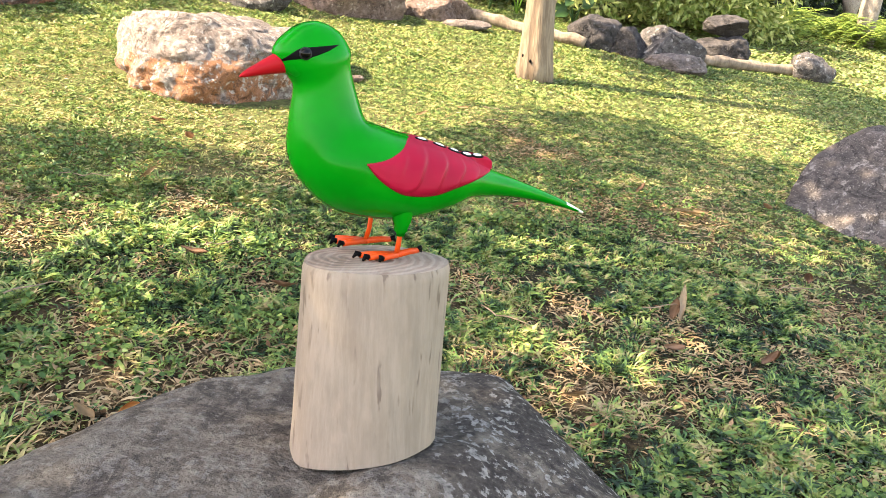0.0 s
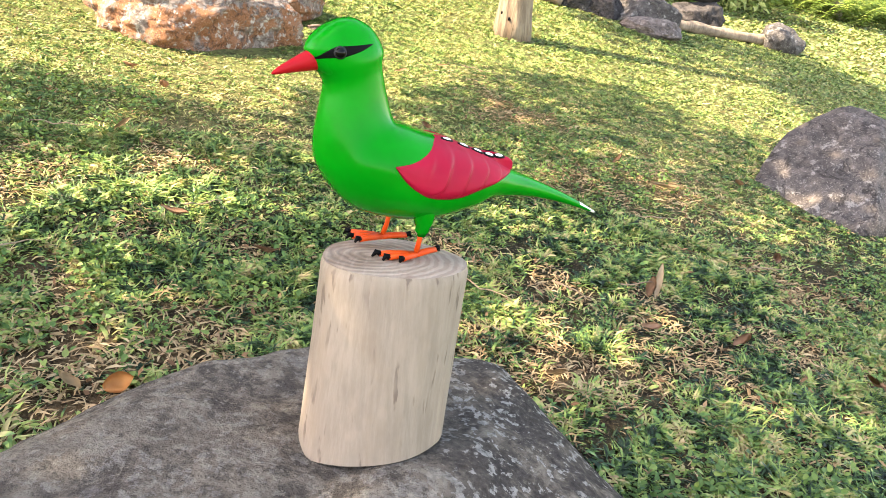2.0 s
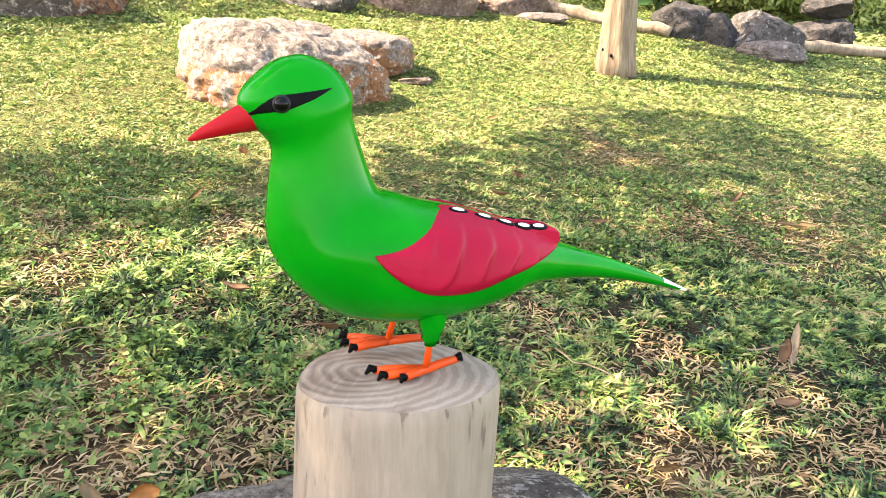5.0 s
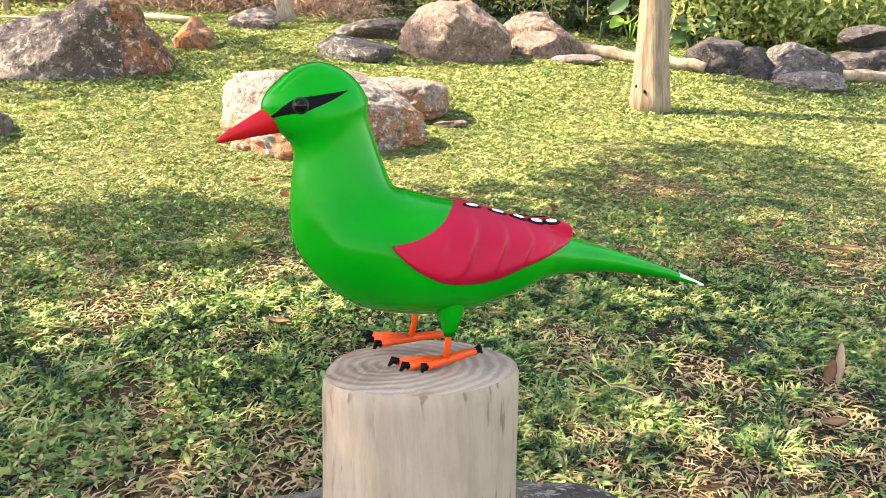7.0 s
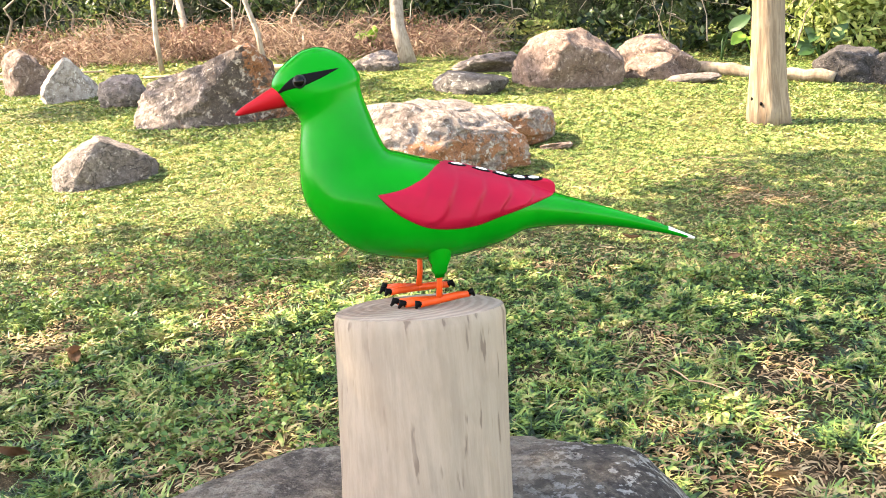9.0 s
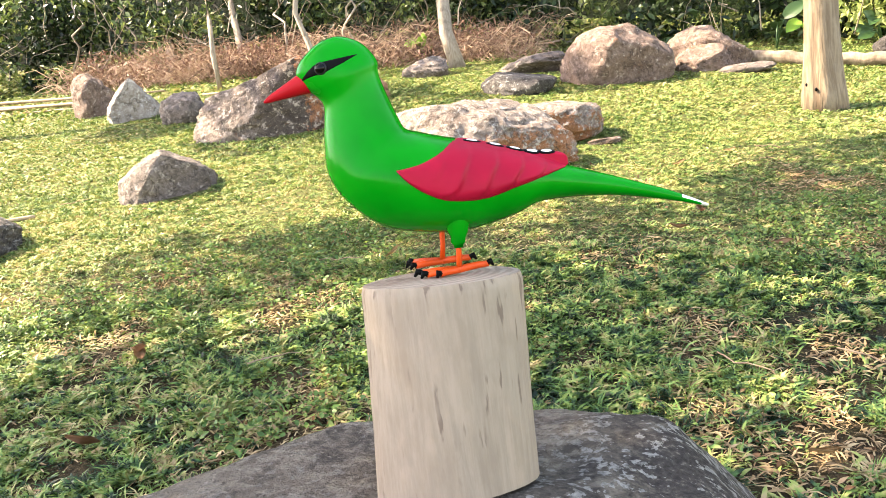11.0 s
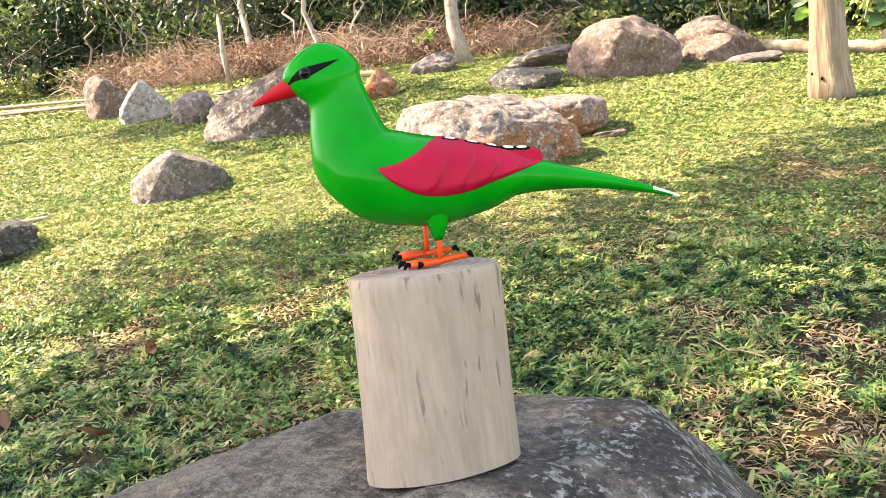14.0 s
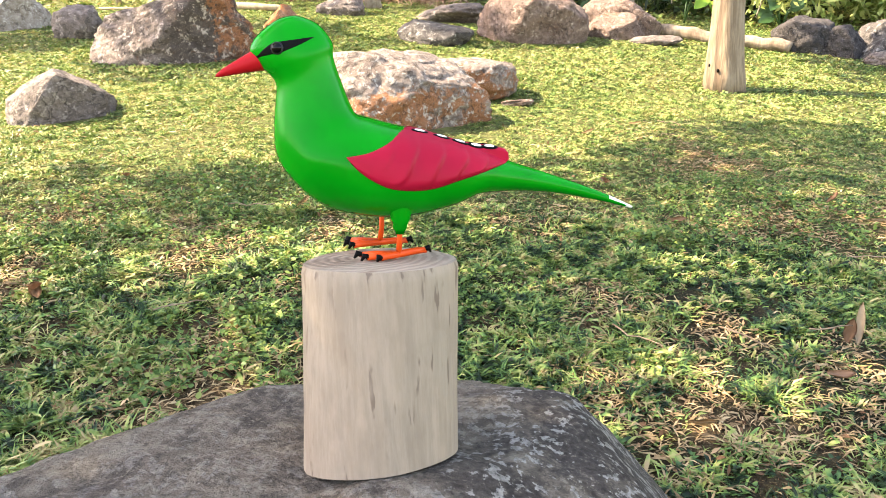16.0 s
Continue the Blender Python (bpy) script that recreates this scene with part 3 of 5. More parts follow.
boulder(-1.76, 5.14, (0.56, 0.36, 0.13), ROCK_GREY, "flat grey stone near the wood's edge", 8, 47, 2.5, 4)
boulder(-2.62, 5.02, (0.40, 0.30, 0.15), ROCK_GREY, "low grey stone near a tree foot", 0, 48, 2.4, 4)
boulder(-0.50, 5.32, (0.60, 0.42, 0.27), ROCK_BROWN, "sloping brown boulder behind a bigger one", -15, 49, 2.4, 4, tip=(-0.1, 0))
boulder(-0.52, 5.10, (0.38, 0.26, 0.17), ROCK_BROWN, "low pale rust-marked stone", 5, 50, 2.3, 4)
boulder(0.70, 5.42, (0.42, 0.40, 0.26), ROCK_BLACK, "black stone at the end of a fallen log", 10, 51, 2.4, 4)
boulder(0.96, 5.36, (0.34, 0.34, 0.20), ROCK_BLACK, "dark stone among a row of rocks", 40, 52, 2.3, 5)
boulder(1.27, 5.42, (0.54, 0.42, 0.26), ROCK_SLAB, "grey faceted boulder in a row of rocks", 0, 53, 3.0, 2, faces=((-0.8, -0.4, 0.6, 0.66), (0.5, -0.2, 0.8, 0.70), (0.2, -0.9, 0.3, 0.75)))
boulder(1.28, 5.08, (0.44, 0.30, 0.11), ROCK_GREY, "flat grey stone in front of a boulder", -25, 54, 2.6, 4)
boulder(1.80, 5.92, (0.42, 0.36, 0.24), ROCK_BLACK, "dark brown stone with a black one on top", 12, 55, 2.4, 5)
boulder(1.82, 5.93, (0.36, 0.30, 0.16), ROCK_BLACK, "black stone stacked on a dark brown one", -10, 56, 2.4, 5, sink=0.05, lift=0.215)
boulder(2.55, 5.98, (0.38, 0.32, 0.21), ROCK_SLAB, "dark grey stone at the end of a log", 5, 57, 2.3, 5)
boulder(-0.655, 2.85, (0.15, 0.11, 0.026), ROCK_BROWN, "small flat brown stone beside a pale boulder", 25, 61, 2.4, 3, sub=4)
boulder(-0.25, 5.02, (0.36, 0.22, 0.055), ROCK_GREY, "low flat tan stone before a fallen log", -8, 62, 2.5, 3, sub=4)
boulder(1.783, 2.495, (1.56, 0.60, 0.386), ROCK_SHADE, "large grey boulder in the shade of a tree", 39, 58, 2.6, 0, 0.03, sink=0.7, crag=0.012, faces=((-1.06, -0.085, 0.594, 0.622), (0.994, -0.283, 1.23, 0.493), (0.02, -0.714, 0.596, 0.54), (-0.54, -0.157, 0.862, 0.794)))


# ---- fallen logs and poles ----
def fallen_log(a, b, r, mat, label, seed):
    rng = random.Random(seed)
    a, b = Vector(a), Vector(b)
    pts, rad = [], []
    for i in range(13):
        t = i / 12
        p = a.lerp(b, t)
        p.z = float(lawn_z(p.x, p.y)) + r * 0.8
        p += Vector((rng.uniform(-1, 1), rng.uniform(-1, 1), rng.uniform(-0.5, 1))) * r * 0.25
        pts.append(p)
        rad.append(r * rng.uniform(0.85, 1.1))
    rad[0] *= 0.8
    rad[-1] *= 0.75
    base = pts[0].copy()
    bm = bmesh.new()
    tube(bm, [p - base for p in pts], rad, 14)
    bmesh.ops.subdivide_edges(bm, edges=bm.edges[:], cuts=2, use_grid_fill=True)
    for v in bm.verts:
        v.co += noise.noise_vector(v.co * 14) * r * 0.16 + noise.noise_vector(v.co * 40) * r * 0.07
    ob = new("fallen_log", finish("fallen_log", bm, mat))
    ob.location = base
    return tagged(ob, label, "log", "fallen logs")


fallen_log((-0.42, 5.42, 0), (0.62, 5.20, 0), 0.048, BARK_PALE, "pale weathered fallen log on the grass", 1)
fallen_log((1.42, 5.50, 0), (2.72, 6.12, 0), 0.045, BARK_PALE, "pale weathered log lying among rocks", 2)


# ---- trees ----
def leaf_cloud(rng, centres, radii, count, length, width, flat=0.5):
    """Leaves strewn through clumps: each leaf is a folded blade of two faces."""
    pick = rng.integers(0, len(centres), count)
    d = rng.normal(size=(count, 3))
    d /= np.linalg.norm(d, axis=1)[:, None]
    c = centres[pick] + d * (radii[pick] * rng.uniform(0.35, 1.0, count)[:, None] ** 0.5)
    ax = rng.normal(size=(count, 3))
    ax[:, 2] -= 0.4
    ax /= np.linalg.norm(ax, axis=1)[:, None]
    up = rng.normal(size=(count, 3)) * flat + np.array([0, 0, 1.0])
    side = np.cross(ax, up)
    side /= np.linalg.norm(side, axis=1)[:, None] + 1e-9
    nrm = np.cross(side, ax)
    ln = length * rng.uniform(0.6, 1.3, count)[:, None]
    wd = width * rng.uniform(0.6, 1.3, count)[:, None]
    v0 = c
    v1 = c + ax * ln * 0.45 + side * wd / 2 + nrm * wd * 0.15
    v2 = c + ax * ln
    v3 = c + ax * ln * 0.45 - side * wd / 2 + nrm * wd * 0.15
    verts = np.stack([v0, v1, v2, v3], 1).reshape(-1, 3)
    b = np.arange(count)[:, None] * 4
    faces = np.concatenate([b + [0, 1, 2], b + [0, 2, 3]], 1).reshape(-1, 3)
    return verts, faces


def tree(x, y, height, r, mat, label, seed, lean=(0, 0), crown=None, leaves=0, leaf=(0.12, 0.05), leaf_mat=None, bend=0.1, flare=1.3, category="tree", spread=(1.2, 1.2, 0.8), low=0.6, group="trees", sides=12, shade=(), gaps=()):
    """Tapered bent trunk, a few limbs, and a crown of separate leaves in clumps."""
    rng = np.random.default_rng(seed)
    z0 = float(lawn_z(x, y))
    root = new("tree")
    root.location = (x, y, z0)
    tagged(root, label, category, group)
    pts, rad = [], []
    n = 14 if sides < 20 else 48
    for i in range(n + 1):
        t = i / n
        wob = bend * math.sin(t * 5 + seed) * t * 0.3
        pts.append(Vector((lean[0] * t * height + wob, lean[1] * t * height + wob * 0.6, t * height - (0.06 if i == 0 else 0))))
        rad.append(r * (1 - 0.55 * t) * (1 + (flare - 1) * max(0, 1 - t * height / 0.45) ** 2))
    bm = bmesh.new()
    if sides < 20:
        pts = [p + Vector((rng.normal(), rng.normal(), 0)) * bend * 0.10 * min(1, 0.3 + i) for i, p in enumerate(pts)]
    tube(bm, pts, rad, sides)
    if sides >= 20:
        for v in bm.verts:
            a = math.atan2(v.co.y - lean[1] * v.co.z, v.co.x - lean[0] * v.co.z)
            k = 0.05 * math.sin(3 * a + 0.7 + v.co.z) + 0.03 * math.sin(7 * a + 2 * v.co.z) + 0.04 * noise.noise(v.co * 5)
            k += 0.10 * math.sin(5 * a + 1.3) * max(0, 1 - v.co.z / 0.5)
            v.co.x += (v.co.x - lean[0] * v.co.z) * k
            v.co.y += (v.co.y - lean[1] * v.co.z) * k
    part("trunk", bm, mat, root)
    if crown:
        cs, rs = [], []
        for k in range(crown):
            bm = bmesh.new()
            t = rng.uniform(low, 1.0)
            p = pts[min(n, int(t * n))]
            ang = rng.uniform(0, 6.28)
            out = Vector((math.cos(ang) * spread[0], math.sin(ang) * spread[1], rng.uniform(-0.1, 0.9) * spread[2])) * rng.uniform(0.45, 1.0)
            if shade:
                gx, gy = shade[k % len(shade)]
                hh = rng.uniform(2.9, 3.8)
                tip = Vector((gx, gy, float(lawn_z(gx, gy)))) + SUN_DIR * (hh / SUN_DIR.z)
                p = pts[int(n * rng.uniform(0.62, 0.9))]
                out = tip - Vector((x, y, z0)) - p
            mid = p + out * 0.5 + Vector((0, 0, 0.12 * rng.uniform(-1, 1)))
            rr = max(0.004, r * (0.16 if shade else 0.3))
            tube(bm, [p, mid, p + out], [rr, rr * 0.7, rr * 0.3], 6)
            part("limb", bm, mat, root)
            cs.append(p + out)
            rs.append(rng.uniform(0.22, 0.42) * (spread[0] + spread[1]) / 2 if not shade else rng.uniform(0.26, 0.40))
        if leaves:
            v, f = leaf_cloud(rng, np.array(cs), np.array(rs)[:, None] * np.array([1, 1, 0.6]), leaves, leaf[0], leaf[1])
            if gaps:
                mid = v.reshape(-1, 4, 3).mean(1) + np.array([x, y, z0])
                sun_way, kept = np.array(SUN_DIR), np.ones(leaves, bool)
                for gx, gy, gz, wide in gaps:
                    d = mid - np.array([gx, gy, gz])
                    kept &= np.linalg.norm(d - (d @ sun_way)[:, None] * sun_way, axis=1) > wide
                v = v.reshape(-1, 4, 3)[kept].reshape(-1, 3)
                f = f[:2 * kept.sum()]
            part("crown", fast_mesh("crown", v, f, leaf_mat), None, root, "loose green leaves")
    return root


def pole_holes(root):
    """Small dark knot holes set into the flared foot of the trunk."""
    for dx, dz in ((-0.066, 0.125), (-0.024, 0.098)):
        r = 0.082 * (1 + 0.30 * max(0, 1 - dz / 0.45) ** 2)
        bm = bmesh.new()
        blob(bm, (dx + 0.03 * dz, -math.sqrt(r * r - dx * dx) + 0.02 * dz, dz), (0.0065, 0.009, 0.010))
        part("knot_hole", bm, BLACK, root)


pole = tree(0.215, 3.74, 3.4, 0.082, BARK_POLE, "smooth pale tree trunk with small knot holes", 2, (0.03, 0.02), 16, 4200, (0.11, 0.05), LEAF_TREE, 0.06, 1.30, spread=(1.0, 1.0, 0.6), low=0.50, sides=24)
pole_holes(pole)
# the tree beyond the path whose shade falls on the carving and the lawn
SHADE = [(-0.88, 0.40), (-0.52, 0.60), (-0.45, 1.45), (-0.10, 1.85), (0.20, 2.30), (0.45, 2.75), (0.70, 2.95), (0.30, 1.40), (0.65, 1.85), (0.95, 2.40),
         (1.30, 2.10), (1.75, 2.35), (-0.20, 0.76), (0.05, 1.10), (0.80, 1.25), (1.25, 1.45), (-0.99, 0.46), (0.55, 0.22), (0.22, -0.35), (0.55, -0.10), (0.75, 0.25), (-0.60, 0.10), (-0.20, -0.35), (-1.15, 0.20), (1.60, 1.00), (0.38, 0.41),
         (-0.12, -0.08), (-0.35, 0.30), (-0.40, -0.20), (1.10, 0.95), (1.25, 0.42), (0.98, 0.42), (1.55, 1.60), (1.95, 2.60), (2.35, 2.40), (1.05, 5.05), (1.50, 5.20), (2.00, 5.45), (2.60, 5.60), (2.80, 5.00), (1.45, 2.70), (1.02, 1.10), (2.2, 1.8), (0.06, 0.05), (0.80, 0.80), (1.02, 1.35), (-1.42, 1.06), (-1.08, 1.34)]
# small openings between its leaves that let the sun through: place they light, radius
GAPS = [(-0.050, -0.056, 0.345, 0.045), (-0.01, -0.12, 0.20, 0.055), (0.06, 0.16, 0.18, 0.05)]
tree(-3.00, -2.40, 4.0, 0.10, BARK_BROWN, "broad shade tree with an open leafy crown", 7, (0.05, 0.0), 48, 11000, (0.125, 0.058), LEAF_TREE, 0.2, 1.4, spread=(1.0, 1.0, 1.0), low=0.66, shade=SHADE, gaps=GAPS)
tree(-7.0, 2.25, 5.0, 0.10, BARK_BROWN, "slim tree beside the lawn", 9, (0.0, 0.0), 10, 1500, (0.15, 0.07), LEAF_TREE, 0.1, 1.3, spread=(1.2, 1.2, 0.9), low=0.8)
WOOD = [(-2.55, 5.45, 4.2, 0.060, (-0.12, 0.02)), (-4.47, 4.66, 4.0, 0.024, (-0.03, 0.0)), (-3.68, 5.00, 4.0, 0.024, (-0.14, 0.0)), (-5.0, 5.6, 4.5, 0.035, (0.02, 0.0)),
        (-6.0, 5.6, 4.5, 0.04, (0.08, 0.0)), (2.60, 9.2, 5.0, 0.060, (0.0, 0.0)), (4.62, 9.95, 6.0, 0.125, (0.02, 0.0)), (5.3, 12.2, 6.0, 0.15, (0.08, 0.0)), (3.6, 12.0, 6.0, 0.10, (-0.03, 0.0))]
for i, (x, y, h, r, ln) in enumerate(WOOD):
    tree(x, y, h, r, BARK_SLIM, "slim pale-barked tree at the wood's edge", 30 + i, ln, 5, 500, (0.13, 0.06), LEAF_DARK, 0.25, 1.2, spread=(1.0, 1.0, 0.8), low=0.5, group="woodland trees", sides=10)


for i in range(16):
    r16 = random.Random(500 + i)
    x = -7.4 + 0.30 * i + r16.uniform(-0.15, 0.15)
    tree(x, 5.35 + 0.16 * (x + 5.0) + r16.uniform(-0.1, 0.8), r16.uniform(1.0, 2.4), r16.uniform(0.007, 0.017), BARK_SLIM, "thin bare sapling among dead brush", 520 + i, (r16.uniform(-0.4, 0.4), 0.0), 3, 0, spread=(0.4, 0.3, 0.5), low=0.3, bend=0.6, group="bare saplings", sides=7, category="sapling")


# ---- the wood behind the lawn ----
EDGE = [(-11.0, 3.4), (-8.6, 4.5), (-6.9, 5.2), (-5.2, 5.7), (-3.4, 6.15), (-1.6, 6.5), (0.2, 6.7), (1.6, 7.8), (2.9, 9.6), (4.6, 11.6), (7.5, 14.0), (11.0, 16.5)]


def edge_at(t):
    k = t * (len(EDGE) - 1)
    i = min(int(k), len(EDGE) - 2)
    a, b = EDGE[i], EDGE[i + 1]
    return a[0] + (b[0] - a[0]) * (k - i), a[1] + (b[1] - a[1]) * (k - i)


def undergrowth():
    """Leafy bank at the wood's edge: dark depths and sunlit outer leaves, both put into the leaf colours; one bush
    stands out behind the fallen log.
    """
    rng = np.random.default_rng(12)
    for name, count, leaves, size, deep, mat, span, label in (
            ("undergrowth", 420, 66000, (0.092, 0.042), 2.6, LEAF_DARK, (0, 1), "dense woodland undergrowth behind the lawn, deep shade put into its leaf colour"),
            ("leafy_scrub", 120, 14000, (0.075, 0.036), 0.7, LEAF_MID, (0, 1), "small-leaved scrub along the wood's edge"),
            ("sunlit_scrub", 120, 15000, (0.085, 0.036), 0.5, LEAF_SUN, None, "yellow-green scrub behind the row of rocks, sunlight put into its leaf colour")):
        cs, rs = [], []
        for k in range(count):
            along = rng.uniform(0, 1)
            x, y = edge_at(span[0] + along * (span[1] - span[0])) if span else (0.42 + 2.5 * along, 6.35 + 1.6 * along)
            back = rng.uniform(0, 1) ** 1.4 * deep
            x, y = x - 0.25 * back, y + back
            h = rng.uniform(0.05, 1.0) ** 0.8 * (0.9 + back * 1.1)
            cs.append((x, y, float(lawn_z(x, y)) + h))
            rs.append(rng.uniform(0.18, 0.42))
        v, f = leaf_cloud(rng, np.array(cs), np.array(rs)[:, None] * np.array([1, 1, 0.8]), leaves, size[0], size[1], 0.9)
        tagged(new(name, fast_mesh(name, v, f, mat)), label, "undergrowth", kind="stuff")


undergrowth()


def fern_bank():
    """Yellow-green ferns and saplings in the sun beyond the rocks."""
    rng = np.random.default_rng(77)
    vs, fs, base = [], [], 0
    for k in range(150):
        t = rng.uniform(0, 1)
        x, y = 1.9 + 6.0 * t + rng.normal(0, 0.3), 8.3 + 4.4 * t + rng.normal(0, 0.45)
        z = float(lawn_z(x, y))
        for fr in range(7):
            a = rng.uniform(0, 6.28)
            ln = rng.uniform(0.35, 0.75)
            d = np.array([math.cos(a), math.sin(a), 0])
            side = np.array([-math.sin(a), math.cos(a), 0])
            for m in range(12):
                u = m / 12
                c = np.array([x, y, z]) + d * ln * u * 0.8 + np.array([0, 0, 1]) * ln * (1.1 * u - 0.75 * u * u)
                wd = ln * 0.20 * (1 - u) + 0.015
                for sg in (-1, 1):
                    tip = c + side * sg * wd + d * wd * 0.4 - np.array([0, 0, 0.25 * wd])
                    w = d * ln * 0.036
                    vs += [c - w, c + w, tip]
                    fs.append((base, base + 1, base + 2))
                    base += 3
    tagged(new("ferns", fast_mesh("ferns", np.array(vs), np.array(fs), LEAF_FERN)), "yellow-green ferns in the sun beyond the rocks", "ferns", kind="stuff")


fern_bank()


def big_leaf_plant(x, y, n, size, mat, label, seed):
    """A clump of broad upright leaves on stalks."""
    rng = random.Random(seed)
    root = new("broadleaf_plant")
    root.location = (x, y, float(lawn_z(x, y)))
    for k in range(n):
        a = rng.uniform(0, 6.28)
        h = size * rng.uniform(0.7, 1.5)
        top = Vector((math.cos(a) * size * 0.6, math.sin(a) * size * 0.6, h))
        bm = bmesh.new()
        tube(bm, [(0, 0, 0), top * 0.5 + Vector((0, 0, 0.05)), top], [0.008, 0.006, 0.004], 6)
        part("stalk", bm, mat, root)
        bm = bmesh.new()
        d = Vector((math.cos(a + 0.4), math.sin(a + 0.4), rng.uniform(-0.5, 0.9))).normalized()
        s = d.cross(Vector((0.2, -0.9, 0.4))).normalized()
        nrm = s.cross(d)
        rows = []
        for i in range(9):
            u = i / 8
            w = size * 0.30 * math.sin(math.pi * min(1, 0.12 + u * 0.88)) ** 0.8
            c = top + d * size * (u - 0.15) - nrm * size * 0.18 * u * u
            rows.append([bm.verts.new(c + s * w * q + nrm * abs(q) * w * 0.25) for q in (-1, -0.5, 0, 0.5, 1)])
        for ra, rb in zip(rows, rows[1:]):
            for j in range(4):
                bm.faces.new((ra[j], ra[j + 1], rb[j + 1], rb[j]))
        part("leaf", bm, mat, root)
    tagged(root, label, "plant")


big_leaf_plant(0.12, 6.30, 3, 0.17, LEAF_BRIGHT, "bright green broad-leaved plant at the wood's edge", 3)
big_leaf_plant(-0.12, 6.22, 6, 0.18, LEAF_SHADY, "dark broad-leaved plant beside a fallen log", 4)
big_leaf_plant(0.62, 6.35, 6, 0.15, LEAF_SHADY, "broad-leaved plant behind a fallen log", 5)
big_leaf_plant(-3.05, 5.85, 7, 0.15, LEAF_BRIGHT, "light green sapling among dead brush", 6)


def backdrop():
    # an added sheet whose near-black colour stands for shade deep in the wood
    n = Nodes("deep_wood_shade")
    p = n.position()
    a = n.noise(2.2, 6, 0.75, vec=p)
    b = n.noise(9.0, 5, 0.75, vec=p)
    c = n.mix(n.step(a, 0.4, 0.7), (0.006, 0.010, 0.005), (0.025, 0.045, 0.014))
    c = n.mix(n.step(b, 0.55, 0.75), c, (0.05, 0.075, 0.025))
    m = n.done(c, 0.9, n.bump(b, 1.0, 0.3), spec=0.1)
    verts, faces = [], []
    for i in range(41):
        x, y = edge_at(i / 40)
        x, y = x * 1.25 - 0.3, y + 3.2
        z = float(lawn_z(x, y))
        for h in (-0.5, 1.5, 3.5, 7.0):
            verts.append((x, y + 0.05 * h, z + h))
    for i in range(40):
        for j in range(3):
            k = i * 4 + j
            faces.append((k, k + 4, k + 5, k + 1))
    tagged(new("backdrop", fast_mesh("backdrop", np.array(verts), np.array(faces), m)), "sheet behind the undergrowth painted with the wood's deep shade", "backdrop", kind="structure")


backdrop()


def brushwood():
    """Brown dead stems and bracken along the wood's edge."""
    rng = random.Random(5)
    bm = bmesh.new()
    for k in range(4200):
        t = rng.uniform(0, 1)
        x = -6.6 + 4.5 * t + rng.uniform(-0.2, 0.2)
        y = 4.85 + 1.05 * t + rng.uniform(-0.15, 0.75) + 0.12 * math.sin(4 * x)
        z = float(lawn_z(x, y))
        a = rng.uniform(0, 6.28)
        ln = rng.uniform(0.12, 0.42)
        d = Vector((math.cos(a), math.sin(a), rng.uniform(-0.1, 0.7))).normalized() * ln
        p = Vector((x, y, z + rng.uniform(0, 1) ** 1.8 * (0.22 + 0.16 * math.sin(5.3 * x) * math.sin(2.1 * x + 1))))
        r = rng.uniform(0.0012, 0.0040)
        tube(bm, [p, p + d * 0.5 + Vector((0, 0, 0.05)), p + d + Vector((0, 0, -0.05 * rng.random()))], [r, r * 0.8, r * 0.4], 4, cap=False)
    tagged(new("brushwood", finish("brushwood", bm, TWIGS)), "tangle of brown dead stems along the wood's edge", "brushwood", kind="stuff")
    nrng = np.random.default_rng(8)
    cs = []
    for k in range(160):
        t = nrng.uniform(0, 1)
        x, y = -6.6 + 4.5 * t, 5.0 + 1.05 * t + nrng.uniform(-0.3, 0.6)
        cs.append((x, y, float(lawn_z(x, y)) + nrng.uniform(0, 0.26)))
    v, f = leaf_cloud(nrng, np.array(cs), np.full((160, 1), 0.24) * np.array([1, 1, 0.6]), 13000, 0.062, 0.012, 1.0)
    tagged(new("dead_bracken", fast_mesh("dead_bracken", v, f, BRACKEN)), "heap of rust-brown dead bracken", "bracken", kind="stuff")


brushwood()


def bare_branches():
    """Crooked pale dead branches leaning among the leaves of the wood's edge."""
    rng = random.Random(61)
    bm = bmesh.new()
    for k in range(170):
        x, y = edge_at(rng.uniform(0.12, 0.72))
        x, y = x + rng.uniform(-0.2, 0.2), y + rng.uniform(-0.45, 0.5)
        p = Vector((x, y, float(lawn_z(x, y)) + rng.uniform(0, 0.9) ** 1.3))
        d = Vector((rng.uniform(-1, 1), rng.uniform(-0.5, 0.3), rng.uniform(-0.1, 1.3))).normalized()
        ln, r = rng.uniform(0.3, 1.1), rng.uniform(0.0025, 0.007)
        pts, rad = [p], [r]
        for i in range(5):
            d = (d + Vector((rng.uniform(-1, 1), rng.uniform(-1, 1), rng.uniform(-0.8, 0.8))) * 0.42).normalized()
            pts.append(pts[-1] + d * ln / 5)
            rad.append(r * (1 - 0.16 * (i + 1)))
        tube(bm, pts, rad, 5, cap=False)
    tagged(new("bare_branches", finish("bare_branches", bm, BARK_SLIM)), "crooked pale dead branches among the undergrowth", "branches", kind="stuff")


bare_branches()


def lying_stick(a, b, r, label, seed, group):
    rng = random.Random(seed)
    a, b = Vector(a), Vector(b)
    bm = bmesh.new()
    pts = []
    for i in range(6):
        p = a.lerp(b, i / 5)
        p.z += float(lawn_z(p.x, p.y)) + r
        p += Vector((rng.uniform(-1, 1), rng.uniform(-1, 1), 0)) * r * 0.8
        pts.append(p)
    base = pts[0].copy()
    tube(bm, [p - base for p in pts], [r, r, r * 0.95, r * 0.9, r * 0.85, r * 0.7], 8)
    ob = new("stick", finish("stick", bm, STICK))
    ob.location = base
    tagged(ob, label, "stick", group)


